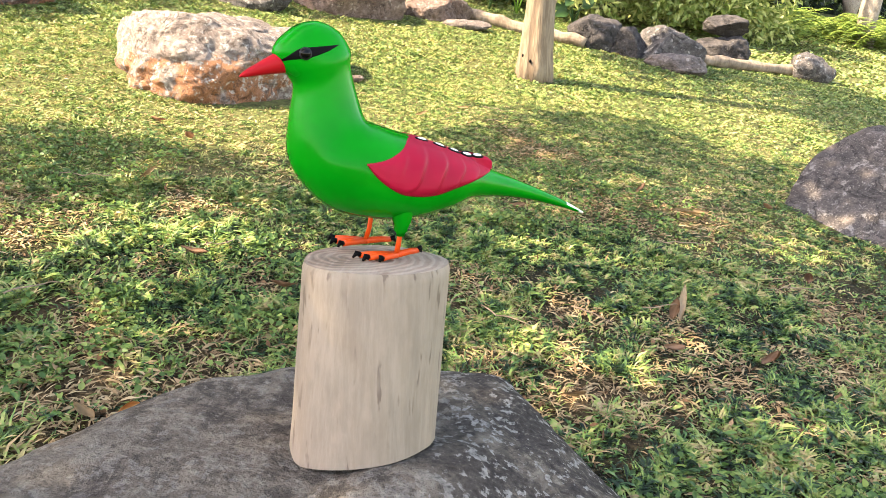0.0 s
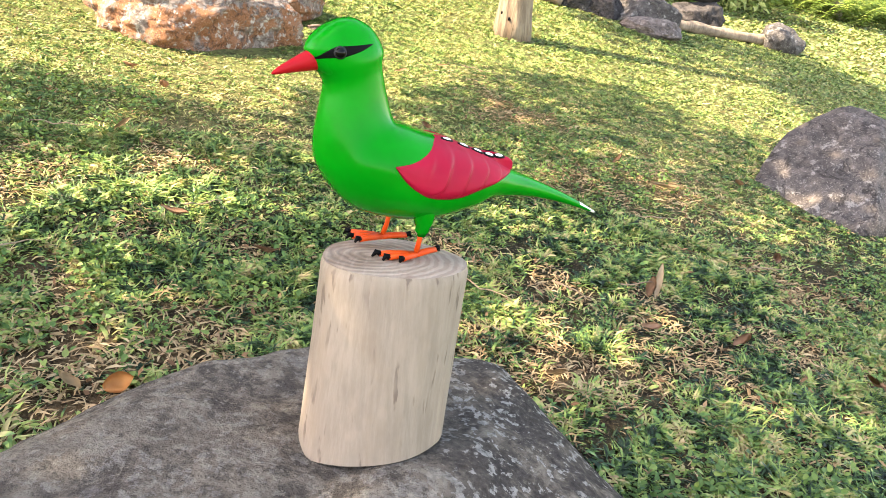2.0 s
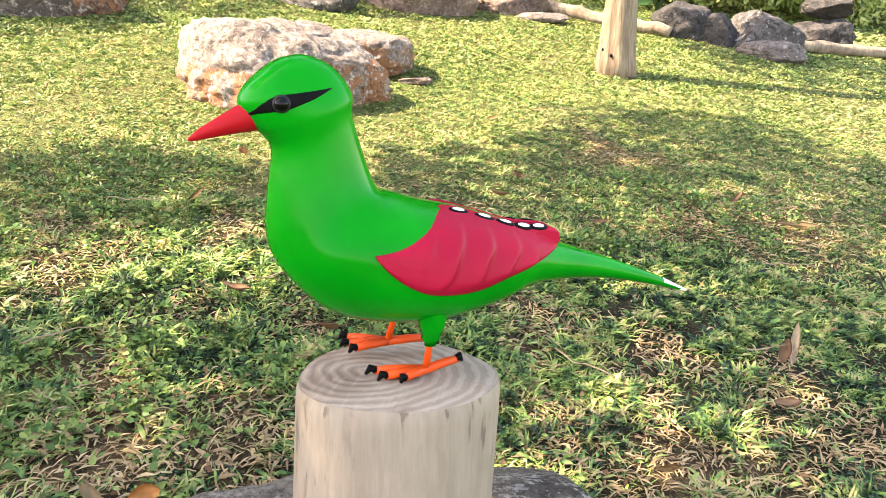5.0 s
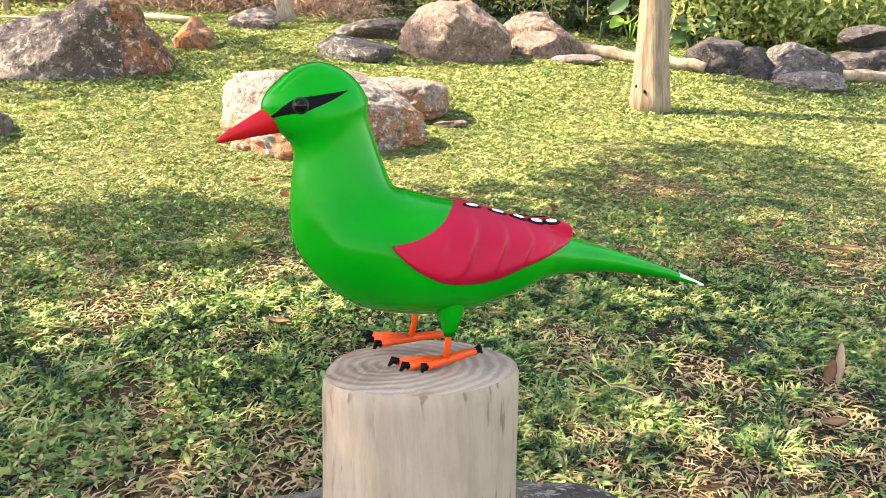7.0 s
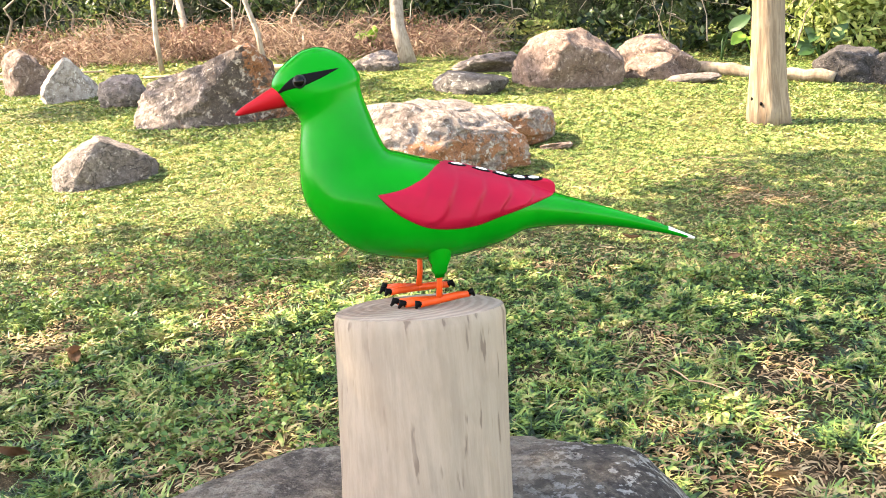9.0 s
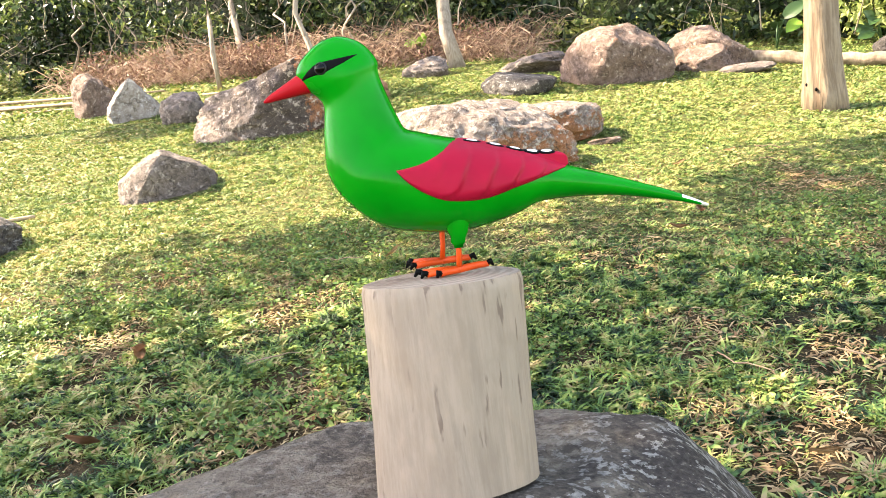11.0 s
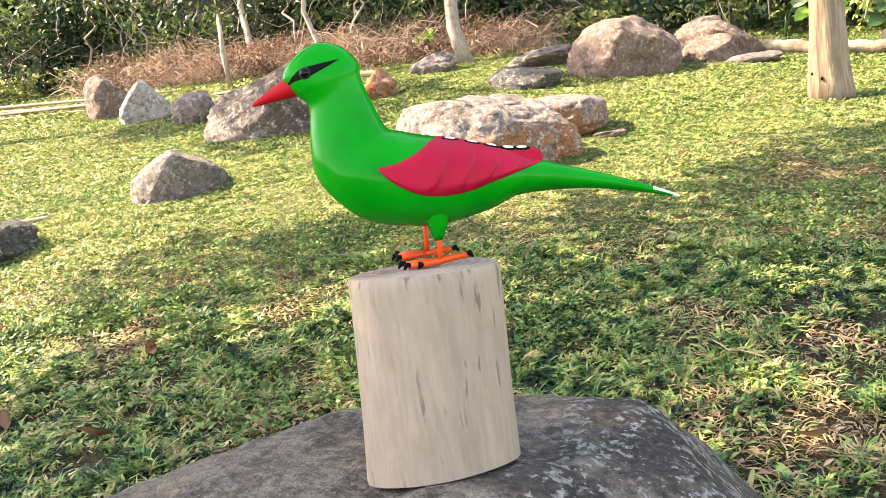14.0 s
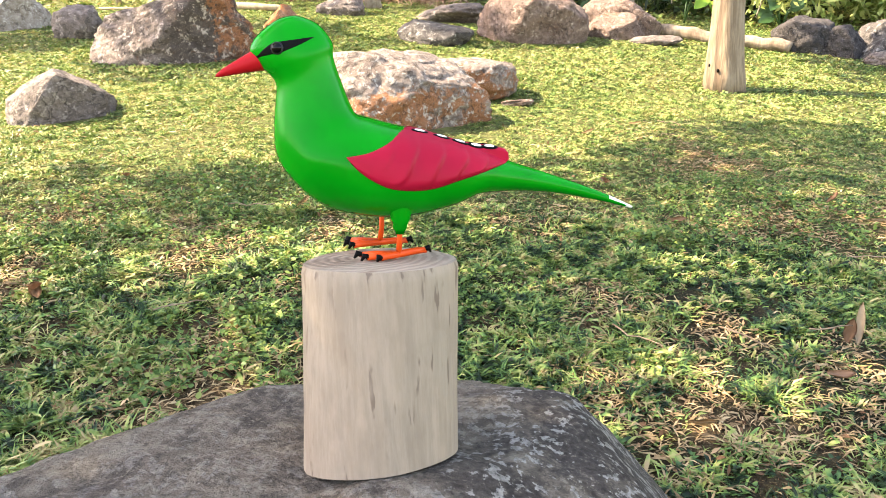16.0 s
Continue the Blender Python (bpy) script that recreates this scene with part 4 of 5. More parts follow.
for k in range(8):
    lying_stick((-7.6 + 0.05 * k, 3.72 + 0.07 * k, 0.03 * (k % 3)), (-5.25 + 0.12 * (k % 4), 4.02 + 0.06 * k, 0.035 * (k % 2)), 0.009 + 0.003 * (k % 3), "long dry pole in a heap beside stones", 60 + k, "stick heap")
lying_stick((-4.4, 4.35, 0.0), (-3.75, 4.55, 0.0), 0.011, "dry branch lying before the dead brush", 70, "lying branches")
lying_stick((-3.62, 4.76, 0.0), (-2.98, 4.88, 0.0), 0.030, "pale branch lying on the grass", 71, "lying branches")
lying_stick((-2.84, 1.37, 0.0), (-2.71, 1.47, 0.0), 0.010, "short dry stick beside a dark low stone", 72, "lying branches")

# ---- the log ----


def log_stump():
    root = new("log_stump")
    root.location = LOG_FOOT
    axis = LOG_TOP - LOG_FOOT
    bm = bmesh.new()
    sides, rows = 96, 40
    rings = []
    for j in range(rows + 1):
        t = j / rows
        ring = []
        for k in range(sides):
            a = 2 * math.pi * k / sides
            r = 0.0712 + 0.0040 * (1 - t) ** 1.6 + 0.0016 * math.sin(3 * a + 1.2 + t) + 0.0010 * math.sin(5 * a + 0.4)
            r += 0.0007 * noise.fractal(Vector((math.cos(a) * 3, math.sin(a) * 3, t * 2)), 1.0, 2.0, 3)
            if j == rows:
                r -= 0.0018
            x, y = r * math.cos(a), r * math.sin(a)
            z = t * axis.z
            if t > 0.5:
                z += (t - 0.5) * 2 * (-0.10 * y + 0.01 * x)
            else:
                z += (0.5 - t) * 2 * (0.14 * x - 0.20 * y)
            if j == rows:
                z += 0.0012
            ring.append(bm.verts.new((x + axis.x * t, y + axis.y * t, z)))
        rings.append(ring)
    for a, b in zip(rings, rings[1:]):
        for k in range(sides):
            bm.faces.new((a[k], a[(k + 1) % sides], b[(k + 1) % sides], b[k]))
    bm.faces.new([bm.verts.new(v.co) for v in rings[0]][::-1])
    top_edge = [v.co.copy() for v in rings[-1]]
    part("body", bm, LOG_SIDE, root, "peeled pale wood with fine grain")
    bm = bmesh.new()
    cen = sum(top_edge, Vector()) / sides
    ringv = [[bm.verts.new(cen.lerp(p, s) + Vector((0, 0, 0.0012 * (1 - s ** 6)))) for p in top_edge] for s in (0.999, 0.97, 0.8, 0.55, 0.3, 0.1)]
    for a, b in zip(ringv, ringv[1:]):
        for k in range(sides):
            bm.faces.new((a[k], a[(k + 1) % sides], b[(k + 1) % sides], b[k]))
    bm.faces.new(ringv[-1])
    part("sawn_top", bm, LOG_END, root, "sawn end grain with growth rings")
    tagged(root, "short peeled pale log set upright on a rock", "log")


log_stump()


# ---- the carved bird ----
# cross-sections from tail to crown: upper edge (back, up), lower edge (back, up), half width
BODY = [
    (0.3925, 0.0235, 0.3905, 0.0215, 0.002), (0.3552, 0.0424, 0.3513, 0.0337, 0.006), (0.3012, 0.0646, 0.2960, 0.0464, 0.012),
    (0.2589, 0.0813, 0.2352, 0.0507, 0.024), (0.2232, 0.0985, 0.2036, 0.0416, 0.035), (0.1877, 0.1120, 0.1591, 0.0358, 0.043),
    (0.1521, 0.1218, 0.1222, 0.0401, 0.047), (0.1310, 0.1290, 0.0869, 0.0516, 0.047), (0.1218, 0.1322, 0.0606, 0.0769, 0.0420),
    (0.1176, 0.1382, 0.0478, 0.1030, 0.0325), (0.1116, 0.1560, 0.0492, 0.1330, 0.0265), (0.1058, 0.1760, 0.0535, 0.1600, 0.0236),
    (0.1046, 0.1850, 0.0490, 0.1700, 0.0240), (0.1052, 0.1930, 0.0435, 0.1752, 0.0246), (0.0992, 0.2040, 0.0380, 0.1825, 0.0232), (0.0902, 0.2124, 0.0345, 0.1905, 0.020),
    (0.0751, 0.2180, 0.0390, 0.2000, 0.015), (0.0622, 0.2164, 0.0490, 0.2090, 0.007)]
MID = 0.006
RIDGE = np.array([(0.0, 0.30), (0.125, 0.30)] + [(r[0], r[1]) for r in BODY[7::-1]])


def spline(rows, n):
    """Catmull-Rom through the rows, n steps between two of them."""
    rows = [np.array(r) for r in rows]
    out = []
    for i in range(len(rows) - 1):
        p0, p1, p2, p3 = rows[max(i - 1, 0)], rows[i], rows[i + 1], rows[min(i + 2, len(rows) - 1)]
        for k in range(n):
            t = k / n
            out.append(0.5 * (2 * p1 + (p2 - p0) * t + (2 * p0 - 5 * p1 + 4 * p2 - p3) * t * t + (3 * p1 - p0 - 3 * p2 + p3) * t ** 3))
    out.append(rows[-1])
    return out


def patch(bm, tree_bvh, upper, lower, thick, mat, side, nu=36, nv=12, ridge=None, deep=0.004):
    """A raised area on the body's flank between two edges, each a list of (back, up)."""
    us, ls = np.array(upper), np.array(lower)
    s0, s1 = us[0, 0], us[-1, 0]
    outer, inner = [], []
    for i in range(nu + 1):
        s = s0 + (s1 - s0) * (0.5 - 0.5 * math.cos(math.pi * i / nu))
        zu, zl = np.interp(s, us[:, 0], us[:, 1]), np.interp(s, ls[:, 0], ls[:, 1])
        ro, ri = [], []
        for j in range(nv + 1):
            t = j / nv
            z = zl + (zu - zl) * t
            zc = min(z, float(np.interp(s, RIDGE[:, 0], RIDGE[:, 1])) - 0.0014)
            hit = tree_bvh.ray_cast(Vector((s, side * 0.3, zc)), Vector((0, -side, 0)))
            y = hit[0].y if hit[0] is not None else (ro[-1][1] if ro else side * 0.01)
            e = min(min(t, 1 - t) * 6.5, min(i, nu - i) / nu * 14, 1.0)
            h = thick * (e ** 0.5) - 0.0006
            if ridge:
                h += ridge(s, t) * e
            ro.append((s, y + side * h, z))
            ri.append((s, y - side * deep, z))
        outer.append([bm.verts.new(p) for p in ro])
        inner.append([bm.verts.new(p) for p in ri])
    made = []
    for i in range(nu):
        for j in range(nv):
            made.append(bm.faces.new((outer[i][j], outer[i + 1][j], outer[i + 1][j + 1], outer[i][j + 1])))
            made.append(bm.faces.new((inner[i][j], inner[i][j + 1], inner[i + 1][j + 1], inner[i + 1][j])))
        made.append(bm.faces.new((outer[i][0], inner[i][0], inner[i + 1][0], outer[i + 1][0])))
        made.append(bm.faces.new((outer[i][nv], outer[i + 1][nv], inner[i + 1][nv], inner[i][nv])))
    for f in made:
        f.material_index = mat
    return [[v.co.copy() for v in row] for row in outer]


def carved_bird():
    """One mesh: body, beak, wings, eye stripe, spots, legs and claws in their paints."""
    from mathutils.bvhtree import BVHTree
    bm = bmesh.new()
    sides = 40
    rows = spline(BODY, 4)
    rings = []
    for us, uz, ls, lz, w in rows:
        c, a = Vector(((us + ls) / 2, 0, (uz + lz) / 2)), Vector(((us - ls) / 2, 0, (uz - lz) / 2))
        bend = MID * min(1.0, max(0.0, (0.40 - c.x) / 0.15))
        rings.append([bm.verts.new(c + a * math.cos(t) + Vector((0, w * math.sin(t) * (1 - 0.06 * math.cos(t)) + bend, 0)))
                      for t in (2 * math.pi * k / sides for k in range(sides))])
    for n_ring, (a, b) in enumerate(zip(rings, rings[1:])):
        for k in range(sides):
            f = bm.faces.new((a[k], a[(k + 1) % sides], b[(k + 1) % sides], b[k]))
            top = math.cos(2 * math.pi * (k + 0.5) / sides) > 0.1
            f.material_index = 5 if n_ring < (3 if top else 1) else 0
    bm.faces.new(rings[0][::-1]).material_index = 5
    bm.faces.new(rings[-1])
    bmesh.ops.recalc_face_normals(bm, faces=bm.faces)
    bvh = BVHTree.FromBMesh(bm)
    # beak
    bk = [(0.050, 0.1850, 0.0112, 0.0096), (0.040, 0.1832, 0.0100, 0.0082), (0.030, 0.1804, 0.0080, 0.0065), (0.019, 0.1768, 0.0055, 0.0046), (0.009, 0.1734, 0.0031, 0.0027), (0.0045, 0.1716, 0.0009, 0.0009)]
    last = None
    for s, z, hh, ww in spline(bk, 3):
        ring = [bm.verts.new((s + 0.25 * hh * math.cos(t), ww * math.sin(t) + MID * s / 0.05, z + hh * math.cos(t))) for t in (2 * math.pi * k / 20 for k in range(20))]
        if last:
            for k in range(20):
                bm.faces.new((last[k], last[(k + 1) % 20], ring[(k + 1) % 20], ring[k])).material_index = 2
        last = ring
    bm.faces.new(last).material_index = 2
    # wings
    up = [(0.1035, 0.1000), (0.1140, 0.1008), (0.1250, 0.1026), (0.1360, 0.1062), (0.1450, 0.1100), (0.1515, 0.1140), (0.1590, 0.1178), (0.1720, 0.1170), (0.1976, 0.1085), (0.2271, 0.0980), (0.2480, 0.0945), (0.2575, 0.0915), (0.2610, 0.0870)]
    lo = [(0.1035, 0.0990), (0.1119, 0.0880), (0.1252, 0.0769), (0.1441, 0.0676), (0.1746, 0.0644), (0.2013, 0.0691), (0.2286, 0.0740), (0.2480, 0.0775), (0.2575, 0.0790), (0.2610, 0.0810)]

    up, lo = spline(up, 5), spline(lo, 5)

    def feather(s, t):
        r = math.hypot(s - 0.088, (t - 0.95) * 0.072) + 0.0012 * math.sin(9 * t + 60 * s)
        f = ((r - 0.036) / 0.0235) % 1.0
        k = min(1.0, max(0.0, (s - 0.132) / 0.02), max(0.0, (0.246 - s) / 0.02)) * min(1.0, (1 - t) * 2.2)
        return 0.0040 * (f if f < 0.86 else (1 - f) / 0.14 * 0.86) * k

    for side in (-1, 1):
        outer = patch(bm, bvh, up, lo, 0.0036, 1, side, 110, 24, feather, 0.004)
        # black-edged white dashes lying flat along the wing's upper edge
        for s in (0.176, 0.195, 0.212, 0.228, 0.242):
            i = min(range(len(outer)), key=lambda q: abs(outer[q][24].x - s))
            ahead = (outer[min(i + 5, 110)][23] - outer[i - 5][23]).normalized()
            across = (outer[i][24] - outer[i][21]).normalized()
            face = ahead.cross(across).normalized()
            if face.y * side < 0:
                face = -face
            across = face.cross(ahead)
            rot = Matrix((ahead, across, face)).transposed().to_4x4()
            p = outer[i][23] + across * 0.0004
            blob(bm, p, (0.0090, 0.0033, 0.0011), 4, rot)
            blob(bm, p + across * 0.0004 + face * 0.0004, (0.0057, 0.0021, 0.0012), 5, rot)
        # eye stripe and eye
        patch(bm, bvh, [(0.0375, 0.1842), (0.0450, 0.1915), (0.0512, 0.1962), (0.0570, 0.1976), (0.0692, 0.1984), (0.0880, 0.1996)],
              [(0.0375, 0.1832), (0.0444, 0.1850), (0.0521, 0.1856), (0.0600, 0.1870), (0.0756, 0.1932), (0.0880, 0.1992)], 0.0009, 4, side, 30, 8, None, 0.002)
        hit = bvh.ray_cast(Vector((0.0560, side * 0.3, 0.1915)), Vector((0, -side, 0)))
        tilt = hit[1].to_track_quat("Z", "Y").to_matrix().to_4x4()
        blob(bm, hit[0], (0.0054, 0.0054, 0.0022), 7, tilt, 3)
        blob(bm, hit[0] + hit[1] * 0.0012, (0.0042, 0.0042, 0.0032), 6, tilt, 3)
    # legs and feet: ankle (back, out), toes
    for ank, hip, thigh, toes in (
            ((0.1475, -0.0161), (0.1500, -0.020), True, [(0.1797, -0.008), (0.1085, -0.0005), (0.1130, -0.0135), (0.1260, -0.0230)]),
            ((0.1402, 0.0385), (0.1440, 0.030), False, [(0.1724, 0.0344), (0.1096, 0.0640), (0.1060, 0.0500), (0.1090, 0.0370)])):
        a = Vector((ank[0], ank[1], 0.0060))
        h = Vector((hip[0], hip[1], 0.034))
        tube(bm, [a, a.lerp(h, 0.5), h + Vector((0, 0, 0.02))], [0.0027, 0.0024, 0.0026], 10, 3)
        if thigh:
            tube(bm, [h + Vector((0.002, 0.006, 0.030)), h + Vector((0.001, 0.003, 0.016)), h + Vector((0, 0, 0.004)), h + Vector((-0.001, 0.0, -0.004)), h + Vector((-0.001, 0.0, -0.009))], [0.0130, 0.0125, 0.0088, 0.0066, 0.0042], 16, 0)
        for tx, ty in toes:
            tip = Vector((tx, ty, 0.0042))
            d = tip - a
            base = a + Vector((0, 0, -0.001))
            knuckle = base + d * 0.55 + Vector((0, 0, 0.0012))
            end = base + d * 0.84
            end.z = 0.0045
            tube(bm, [base, knuckle, end], [0.0034, 0.0032, 0.0028], 10, 3)
            claw = tip.copy()
            claw.z = 0.0018
            tube(bm, [end - d * 0.03, end + d * 0.08 + Vector((0, 0, 0.002)), claw], [0.0030, 0.0029, 0.0010], 8, 4)
    me = finish("bird_carving", bm, [GREEN, CRIMSON, RED, ORANGE, BLACK, WHITE, EYE_BLACK, EYE_RIM])
    ob = new("bird_carving", me)
    ob.matrix_basis = pose(-0.1515, -0.060, 0.4035, 0, 0, 35.27)
    tagged(ob, "carved wooden bird painted green with crimson wings, standing on a log", "carving")


carved_bird()


# ---- grass ----
# worn spots where litter and soil show: place, radius
WORN = [(0.51, 0.94, 0.11), (0.26, 0.68, 0.17), (0.57, 0.78, 0.15), (0.06, 0.70, 0.10), (0.26, 1.00, 0.09), (0.01, 1.05, 0.10), (0.40, 1.75, 0.14), (-0.99, 0.92, 0.13),
        (-0.66, 0.81, 0.08), (-0.72, 1.20, 0.10), (-0.46, 0.85, 0.07), (-0.64, 0.52, 0.09), (-0.60, 0.39, 0.13), (-0.39, 0.46, 0.13), (-0.49, 0.57, 0.05), (-1.44, 0.99, 0.13),
        (-1.06, 1.05, 0.10), (-0.98, 0.90, 0.08), (-1.31, 0.63, 0.14), (0.70, 1.95, 0.14), (0.20, 2.35, 0.16), (1.00, 1.30, 0.12), (-0.25, 1.45, 0.12), (0.85, 0.95, 0.12), (-0.52, 0.31, 0.10), (-0.54, 0.18, 0.09)]


def worn(x, y):
    """How bare the lawn is at these places, from 0 to 1."""
    w = np.zeros(len(x))
    for px, py, r in WORN:
        u, v = x - px, y - py
        wave = 1 + 0.35 * np.sin(np.arctan2(v, u) * 3 + 7 * px) + 0.25 * np.sin(31 * x + 17 * y)
        w = np.maximum(w, np.exp(-((u * u + v * v) / (r * wave) ** 2) ** 1.5))
    return w


def in_footprint(x, y):
    bad = np.zeros(len(x), bool)
    for fx, fy, rx, ry, a in FOOTPRINTS:
        dx, dy = x - fx, y - fy
        u, v = dx * math.cos(a) + dy * math.sin(a), -dx * math.sin(a) + dy * math.cos(a)
        bad |= (u / rx) ** 2 + (v / ry) ** 2 < 0.9
    return bad


def blades(rng, x, y, length, width, lay, a=None, blunt=False):
    """Bent tapering blades on the lawn; blunt ones keep their width nearly to the tip."""
    n = len(x)
    z = lawn_z(x, y) - 0.004
    if a is None:
        a = rng.uniform(0, 2 * math.pi, n)
    d = np.stack([np.cos(a), np.sin(a), np.zeros(n)], 1)
    s = np.stack([-np.sin(a), np.cos(a), np.zeros(n)], 1)
    up = np.array([0, 0, 1.0])
    ln = length * rng.uniform(0.5, 1.35, n)
    w = width * rng.uniform(0.6, 1.3, n)
    rise = rng.uniform(0.25, 0.95, n) * (1 - lay) + 0.12
    p0 = np.stack([x, y, z], 1)
    run = np.sqrt(np.maximum(0.05, 1 - np.minimum(rise, 0.97) ** 2))
    p1 = p0 + d * (ln * 0.40 * run)[:, None] + up * (ln * 0.5 * rise)[:, None]
    drop = rng.uniform(0.02, 0.22, n)
    p2 = p1 + d * (ln * 0.5)[:, None] + up * (ln * (rise * 0.35 - drop))[:, None]
    tw = s + up * rng.normal(0, 0.38, n)[:, None]
    side = lambda p, k: (p - tw * (w * k)[:, None], p + tw * (w * k)[:, None])
    if blunt:
        q = p1 * 0.42 + p2 * 0.58 + up * (ln * 0.03)[:, None]
        rows, idx = [*side(p0, 0.22), *side(p1, 0.5), *side(q, 0.40), p2], ((0, 1, 3), (0, 3, 2), (2, 3, 5), (2, 5, 4), (4, 5, 6))
    else:
        rows, idx = [*side(p0, 0.3), *side(p1, 0.5), p2], ((0, 1, 3), (0, 3, 2), (2, 3, 4))
    v = np.stack(rows, 1).reshape(-1, 3)
    b = np.arange(n)[:, None] * len(rows)
    f = np.concatenate([b + list(k) for k in idx], 1).reshape(-1, 3)
    return v, f


def lawn_grass():
    """Tufts of radiating broad blades, thinner with distance."""
    rng = np.random.default_rng(21)
    vs, fs, base = [], [], 0
    # from, to, tufts to the square metre, blades in each, length, width, spread, lay, blunt
    spans = ((0.5, 2.2, 2500, 7, 0.032, 0.0066, 0.022, 0.36, True), (0.5, 2.2, 3900, 10, 0.035, 0.0032, 0.018, 0.20, False),
             (2.2, 4.0, 3200, 9, 0.025, 0.0042, 0.022, 0.30, False), (4.0, 7.0, 1050, 7, 0.034, 0.0078, 0.04, 0.35, False), (7.0, 13.0, 110, 6, 0.06, 0.026, 0.10, 0.35, False))
    for r0, r1, dens, per, ln, w, spread, lay, blunt in spans:
        area = (r1 * r1 - r0 * r0) / 2 * radians(112)
        n = int(area * dens)
        r = np.sqrt(rng.uniform(r0 * r0, r1 * r1, n))
        a = np.radians(rng.uniform(48, 160, n))
        x, y = 0.15 + r * np.cos(a), -0.62 + r * np.sin(a)
        thick = np.sin(x * 3.1 + 1.3 * np.sin(y * 2.3)) * np.sin(y * 3.7 + 1.1 * np.sin(x * 2.9))
        clump = np.sin(21 * x + 2.1 * np.sin(9 * y)) * np.sin(19 * y + 1.7 * np.sin(11 * x)) + 0.6 * np.sin(37 * x - 29 * y)
        even = np.clip((y - 0.35 * x - 1.0) / 1.2, 0, 1)
        keep = rng.uniform(0, 1, n) < (0.84 + 0.10 * even + (0.22 - 0.16 * even) * thick + (0.50 - 0.22 * even) * clump) * (1 - 0.90 * worn(x, y))
        x, y = np.repeat(x[keep], per), np.repeat(y[keep], per)
        a = rng.uniform(0, 2 * math.pi, len(x))
        off = spread * rng.uniform(0, 1, len(x)) ** 0.7
        x, y = x + off * np.cos(a), y + off * np.sin(a)
        ok = ~in_footprint(x, y)
        tall = 1.0 + (0.42 if r1 < 3 else 0.2) * np.sin(17 * x + 2.3 * np.sin(7 * y)) * np.sin(15 * y + 1.9 * np.sin(9 * x))
        v, f = blades(rng, x[ok], y[ok], ln * tall[ok], w, lay, a[ok] + rng.normal(0, 0.9, ok.sum()), blunt)
        vs.append(v)
        fs.append(f + base)
        base += len(v)
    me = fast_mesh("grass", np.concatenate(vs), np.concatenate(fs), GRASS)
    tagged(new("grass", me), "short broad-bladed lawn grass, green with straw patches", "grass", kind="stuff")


lawn_grass()


def thatch():
    """Dry straw strands and leaf crumbs lying between the tufts."""
    rng = np.random.default_rng(52)
    n = 130000
    r = np.sqrt(rng.uniform(0.4, 12, n))
    a = np.radians(rng.uniform(48, 160, n))
    x, y = 0.15 + r * np.cos(a), -0.62 + r * np.sin(a)
    bare = np.sin(2.1 * x + 0.4 + np.sin(3.3 * y)) * np.sin(2.7 * y + 0.9 + np.sin(2.2 * x))
    keep = (rng.uniform(0, 1, n) < 0.05 + 0.13 * np.maximum(bare, 0) + 0.95 * worn(x, y)) & ~in_footprint(x, y)
    v, f = blades(rng, x[keep], y[keep], 0.030, 0.0036, 0.80)
    v[:, 2] += 0.008
    tagged(new("thatch", fast_mesh("thatch", v, f, THATCH)), "dry straw thatch between the grass tufts", "thatch", kind="stuff")


thatch()


def outer_grass():
    """Sparser grass on the rest of the lawn, off the path's view."""
    rng = np.random.default_rng(23)
    n = 26000
    r = np.sqrt(rng.uniform(0.3, 64, n))
    a = np.radians(rng.uniform(160, 408, n))
    x, y = 0.15 + r * np.cos(a), -0.62 + r * np.sin(a)
    keep = ~in_footprint(x, y)
    v, f = blades(rng, x[keep], y[keep], 0.07, 0.020, 0.3)
    tagged(new("grass", fast_mesh("grass", v, f, GRASS)), "lawn grass behind the path", "grass", kind="stuff")


outer_grass()


def weeds():
    """Small round-leaved weeds and seedlings among the grass."""
    rng = np.random.default_rng(31)
    n = 2200
    r = np.sqrt(rng.uniform(0.8, 7.5, n))
    a = np.radians(rng.uniform(50, 158, n))
    x, y = 0.15 + r * np.cos(a), -0.62 + r * np.sin(a)
    patchy = np.sin(2.3 * x + 0.7) * np.sin(2.9 * y + 1.9) + 0.6 * np.sin(5.1 * x - 3.7 * y)
    keep = (~in_footprint(x, y)) & (patchy > 0.35)
    px, py = np.repeat(x[keep], 12), np.repeat(y[keep], 12)
    m = len(px)
    px, py = px + rng.normal(0, 0.022, m), py + rng.normal(0, 0.022, m)
    c = np.stack([px, py, lawn_z(px, py) + rng.uniform(0.012, 0.040, m)], 1)
    nrm = rng.normal(size=(m, 3)) * 0.45 + np.array([0, 0, 1.0])
    nrm /= np.linalg.norm(nrm, axis=1)[:, None]
    u = np.cross(nrm, rng.normal(size=(m, 3)))
    u /= np.linalg.norm(u, axis=1)[:, None]
    w = np.cross(nrm, u)
    size = rng.uniform(0.0035, 0.0072, m)[:, None]
    rim = [c - u * size * 1.05]
    for k, (a0, r0) in enumerate(((130, 0.92), (75, 0.82), (28, 0.86), (0, 1.25), (-28, 0.86), (-75, 0.82), (-130, 0.92))):
        rim.append(c + size * r0 * (math.cos(radians(a0)) * u + math.sin(radians(a0)) * w * 0.95) + nrm * size * 0.22 * abs(math.sin(radians(a0))))
    v = np.stack(rim, 1).reshape(-1, 3)
    b = np.arange(m)[:, None] * 8
    f = np.concatenate([b + [0, k, k + 1] for k in range(1, 7)], 1).reshape(-1, 3)
    tagged(new("weeds", fast_mesh("weeds", v, f, LEAF_WEED)), "small round-leaved green weeds in the lawn", "weeds", kind="stuff")


weeds()


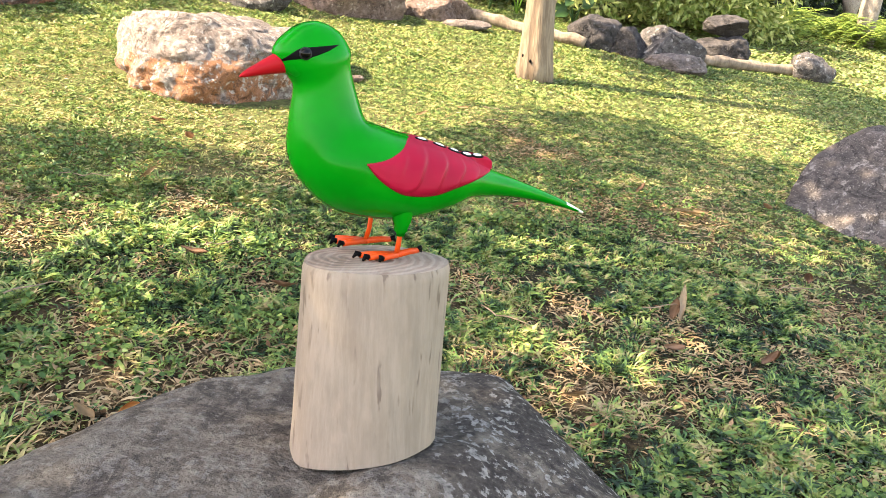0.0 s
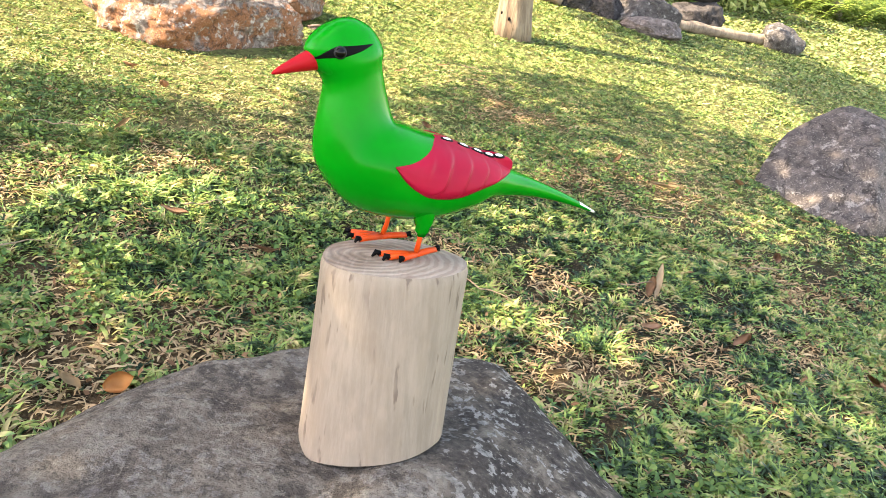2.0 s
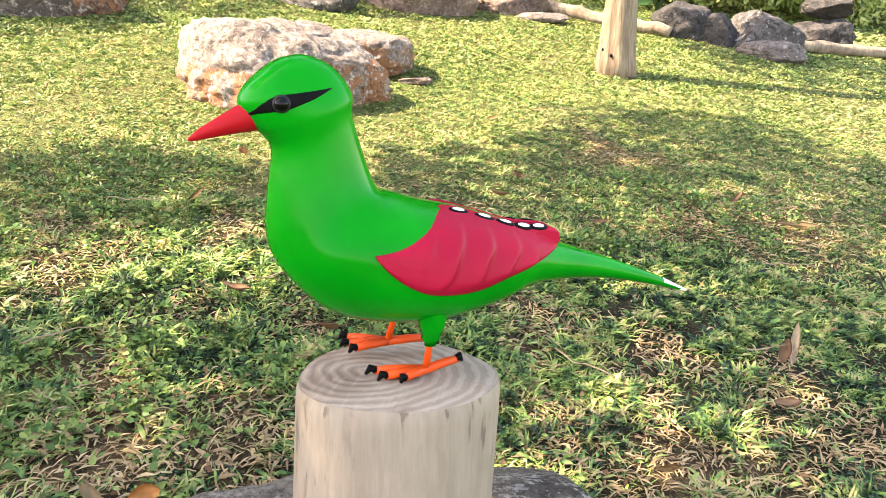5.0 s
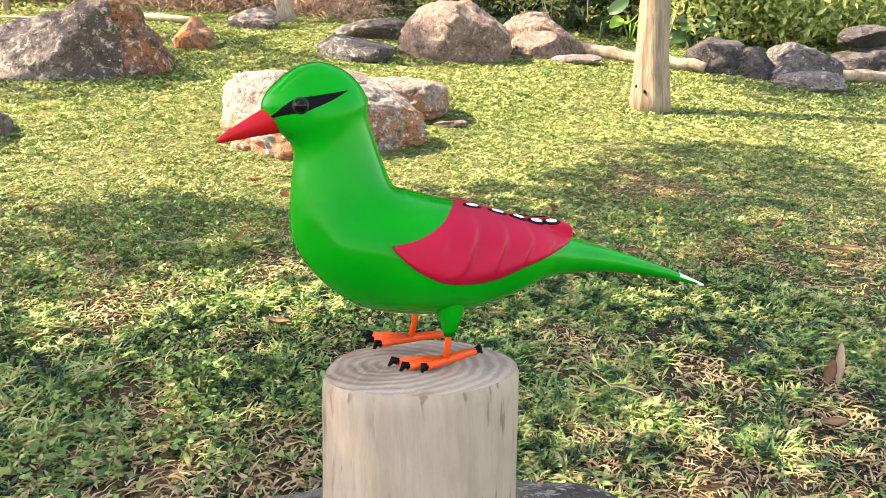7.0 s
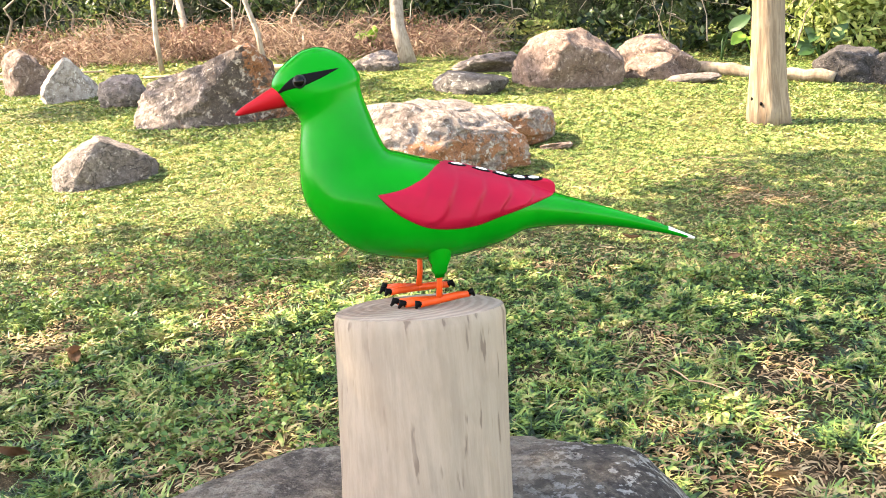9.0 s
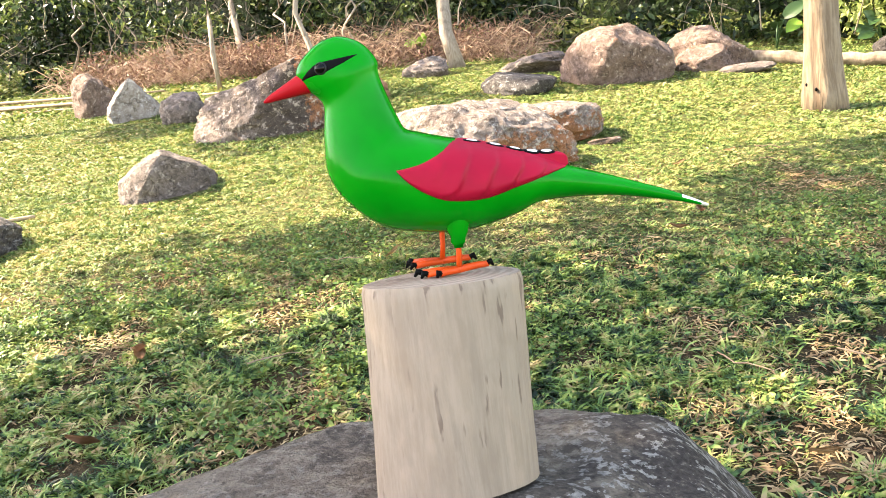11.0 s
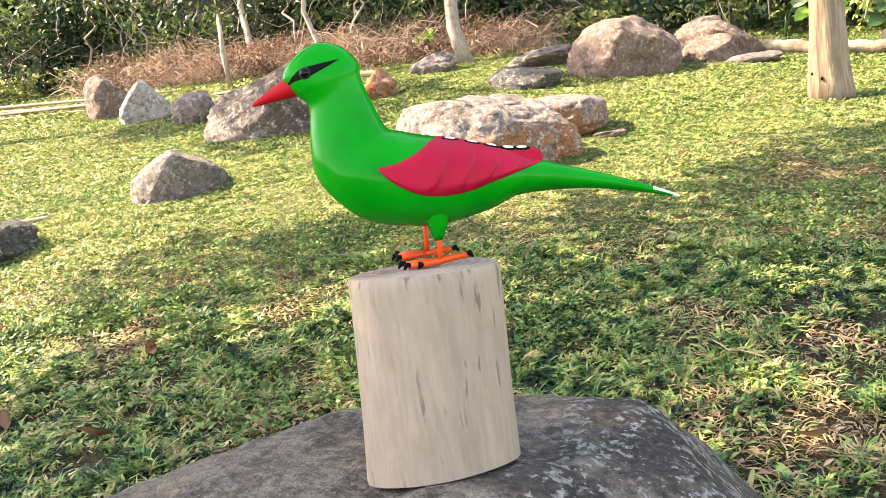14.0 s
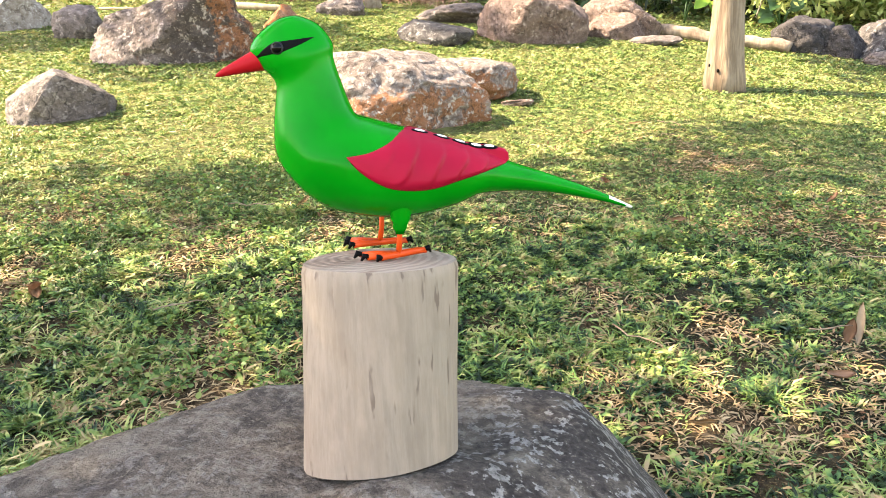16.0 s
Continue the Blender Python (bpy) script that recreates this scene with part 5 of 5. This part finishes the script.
def leaf_litter():
    """Crumbled brown leaf bits lying on the worn spots and between the tufts."""
    rng = np.random.default_rng(66)
    n = 42000
    r = np.sqrt(rng.uniform(0.4, 11, n))
    a = np.radians(rng.uniform(48, 160, n))
    x, y = 0.15 + r * np.cos(a), -0.62 + r * np.sin(a)
    keep = (rng.uniform(0, 1, n) < 0.03 + 0.30 * worn(x, y) ** 0.7) & ~in_footprint(x, y)
    cs = np.stack([x[keep], y[keep], lawn_z(x[keep], y[keep]) + 0.006], 1)
    v, f = leaf_cloud(rng, cs, np.full((len(cs), 1), 0.012) * np.array([1, 1, 0.5]), len(cs), 0.018, 0.0075, 0.6)
    tagged(new("leaf_litter", fast_mesh("leaf_litter", v, f, LEAF_LITTER)), "crumbled brown leaf litter on worn lawn", "leaf litter", kind="stuff")


leaf_litter()


# ---- fallen leaves and twigs ----
def curled_leaf(mat, ln, wd, curl, name="fallen_leaf"):
    bm = bmesh.new()
    rows = []
    for i in range(11):
        u = i / 10
        w = wd / 2 * math.sin(math.pi * (0.04 + 0.94 * u)) ** 0.75
        z = curl * ln * (u - 0.5) ** 2
        rows.append([bm.verts.new((ln * (u - 0.5), w * q, z + abs(q) * w * 0.7 + 0.0012 * math.sin(9 * u + q))) for q in (-1, -0.5, 0, 0.5, 1)])
    for ra, rb in zip(rows, rows[1:]):
        for j in range(4):
            bm.faces.new((ra[j], rb[j], rb[j + 1], ra[j + 1]))
    bmesh.ops.solidify(bm, geom=bm.faces[:], thickness=0.0007)
    return new(name, finish(name, bm, mat))


def place_leaf(ob, x, y, up, rx, ry, rz, label, group="fallen leaves"):
    ob.matrix_basis = pose(x, y, float(lawn_z(x, y)) + up, rx, ry, rz)
    return tagged(ob, label, "leaf", group)


place_leaf(curled_leaf(LEAF_PALE, 0.090, 0.018, 0.15), 0.530, 1.075, 0.046, 0, -80, 75, "pale dry leaf standing upright in the grass")
place_leaf(curled_leaf(LEAF_DEAD, 0.052, 0.024, 0.4), 0.512, 1.070, 0.028, 15, -62, 60, "brown dry leaf curled beside an upright one")
place_leaf(curled_leaf(LEAF_YELLOW, 0.046, 0.034, 0.7), -0.463, 0.325, 0.016, 40, -20, 20, "orange-yellow fallen leaf beside the rock")
place_leaf(curled_leaf(LEAF_STRAW, 0.050, 0.022, 0.4), -0.530, 0.300, 0.020, 10, -10, 150, "pale dry fallen leaf beside the rock")
place_leaf(curled_leaf(LEAF_STRAW, 0.14, 0.032, 0.2), 0.72, 1.86, 0.028, 8, 4, 12, "long olive-brown leaf lying in the grass")
brown = place_leaf(curled_leaf(LEAF_DEAD, 0.060, 0.026, 0.6), 0.47, 0.86, 0.024, 10, 6, 30, "brown dead leaf lying in the grass")
straw = place_leaf(curled_leaf(LEAF_STRAW, 0.055, 0.020, 0.4), 0.24, 0.60, 0.022, -10, 6, 30, "straw-coloured dead leaf lying in the grass")
lrng = random.Random(91)
for k in range(30):
    ang, dist = radians(lrng.uniform(52, 155)), lrng.uniform(1.25, 3.6)
    x, y = 0.15 + dist * math.cos(ang), -0.62 + dist * math.sin(ang)
    if in_footprint(np.array([x]), np.array([y]))[0]:
        continue
    z = float(lawn_z(x, y)) + lrng.uniform(0.016, 0.034)
    copy_thing(lrng.choice((brown, straw, brown)), pose(x, y, z, lrng.uniform(-30, 30), lrng.uniform(-30, 30), lrng.uniform(0, 360)))


def twig(x, y, ln, rz, seed):
    rng = random.Random(seed)
    bm = bmesh.new()
    pts = [Vector((ln * (i / 5 - 0.5), 0.02 * ln * rng.uniform(-3, 3), 0.006 * rng.uniform(-1, 1))) for i in range(6)]
    tube(bm, pts, [0.0017, 0.0016, 0.0016, 0.0014, 0.0012, 0.0008], 6)
    ob = new("twig", finish("twig", bm, BARK_BROWN))
    ob.matrix_basis = pose(x, y, float(lawn_z(x, y)) + 0.032, 0, rng.uniform(-6, 6), rz)
    tagged(ob, "thin dry twig lying in the grass", "twig", "twigs")


for k, (x, y, ln, rz) in enumerate(((0.62, 1.55, 0.12, -6), (0.48, 1.06, 0.11, 25), (0.10, 0.86, 0.13, -35), (-0.55, 0.95, 0.10, 50), (-0.80, 0.62, 0.12, 65), (0.05, 2.75, 0.16, -20), (0.30, 0.95, 0.10, -30), (-1.0, 1.2, 0.14, 15), (-2.6, 1.6, 0.16, 10), (0.9, 1.35, 0.12, 5))):
    twig(x, y, ln, rz, 300 + k)
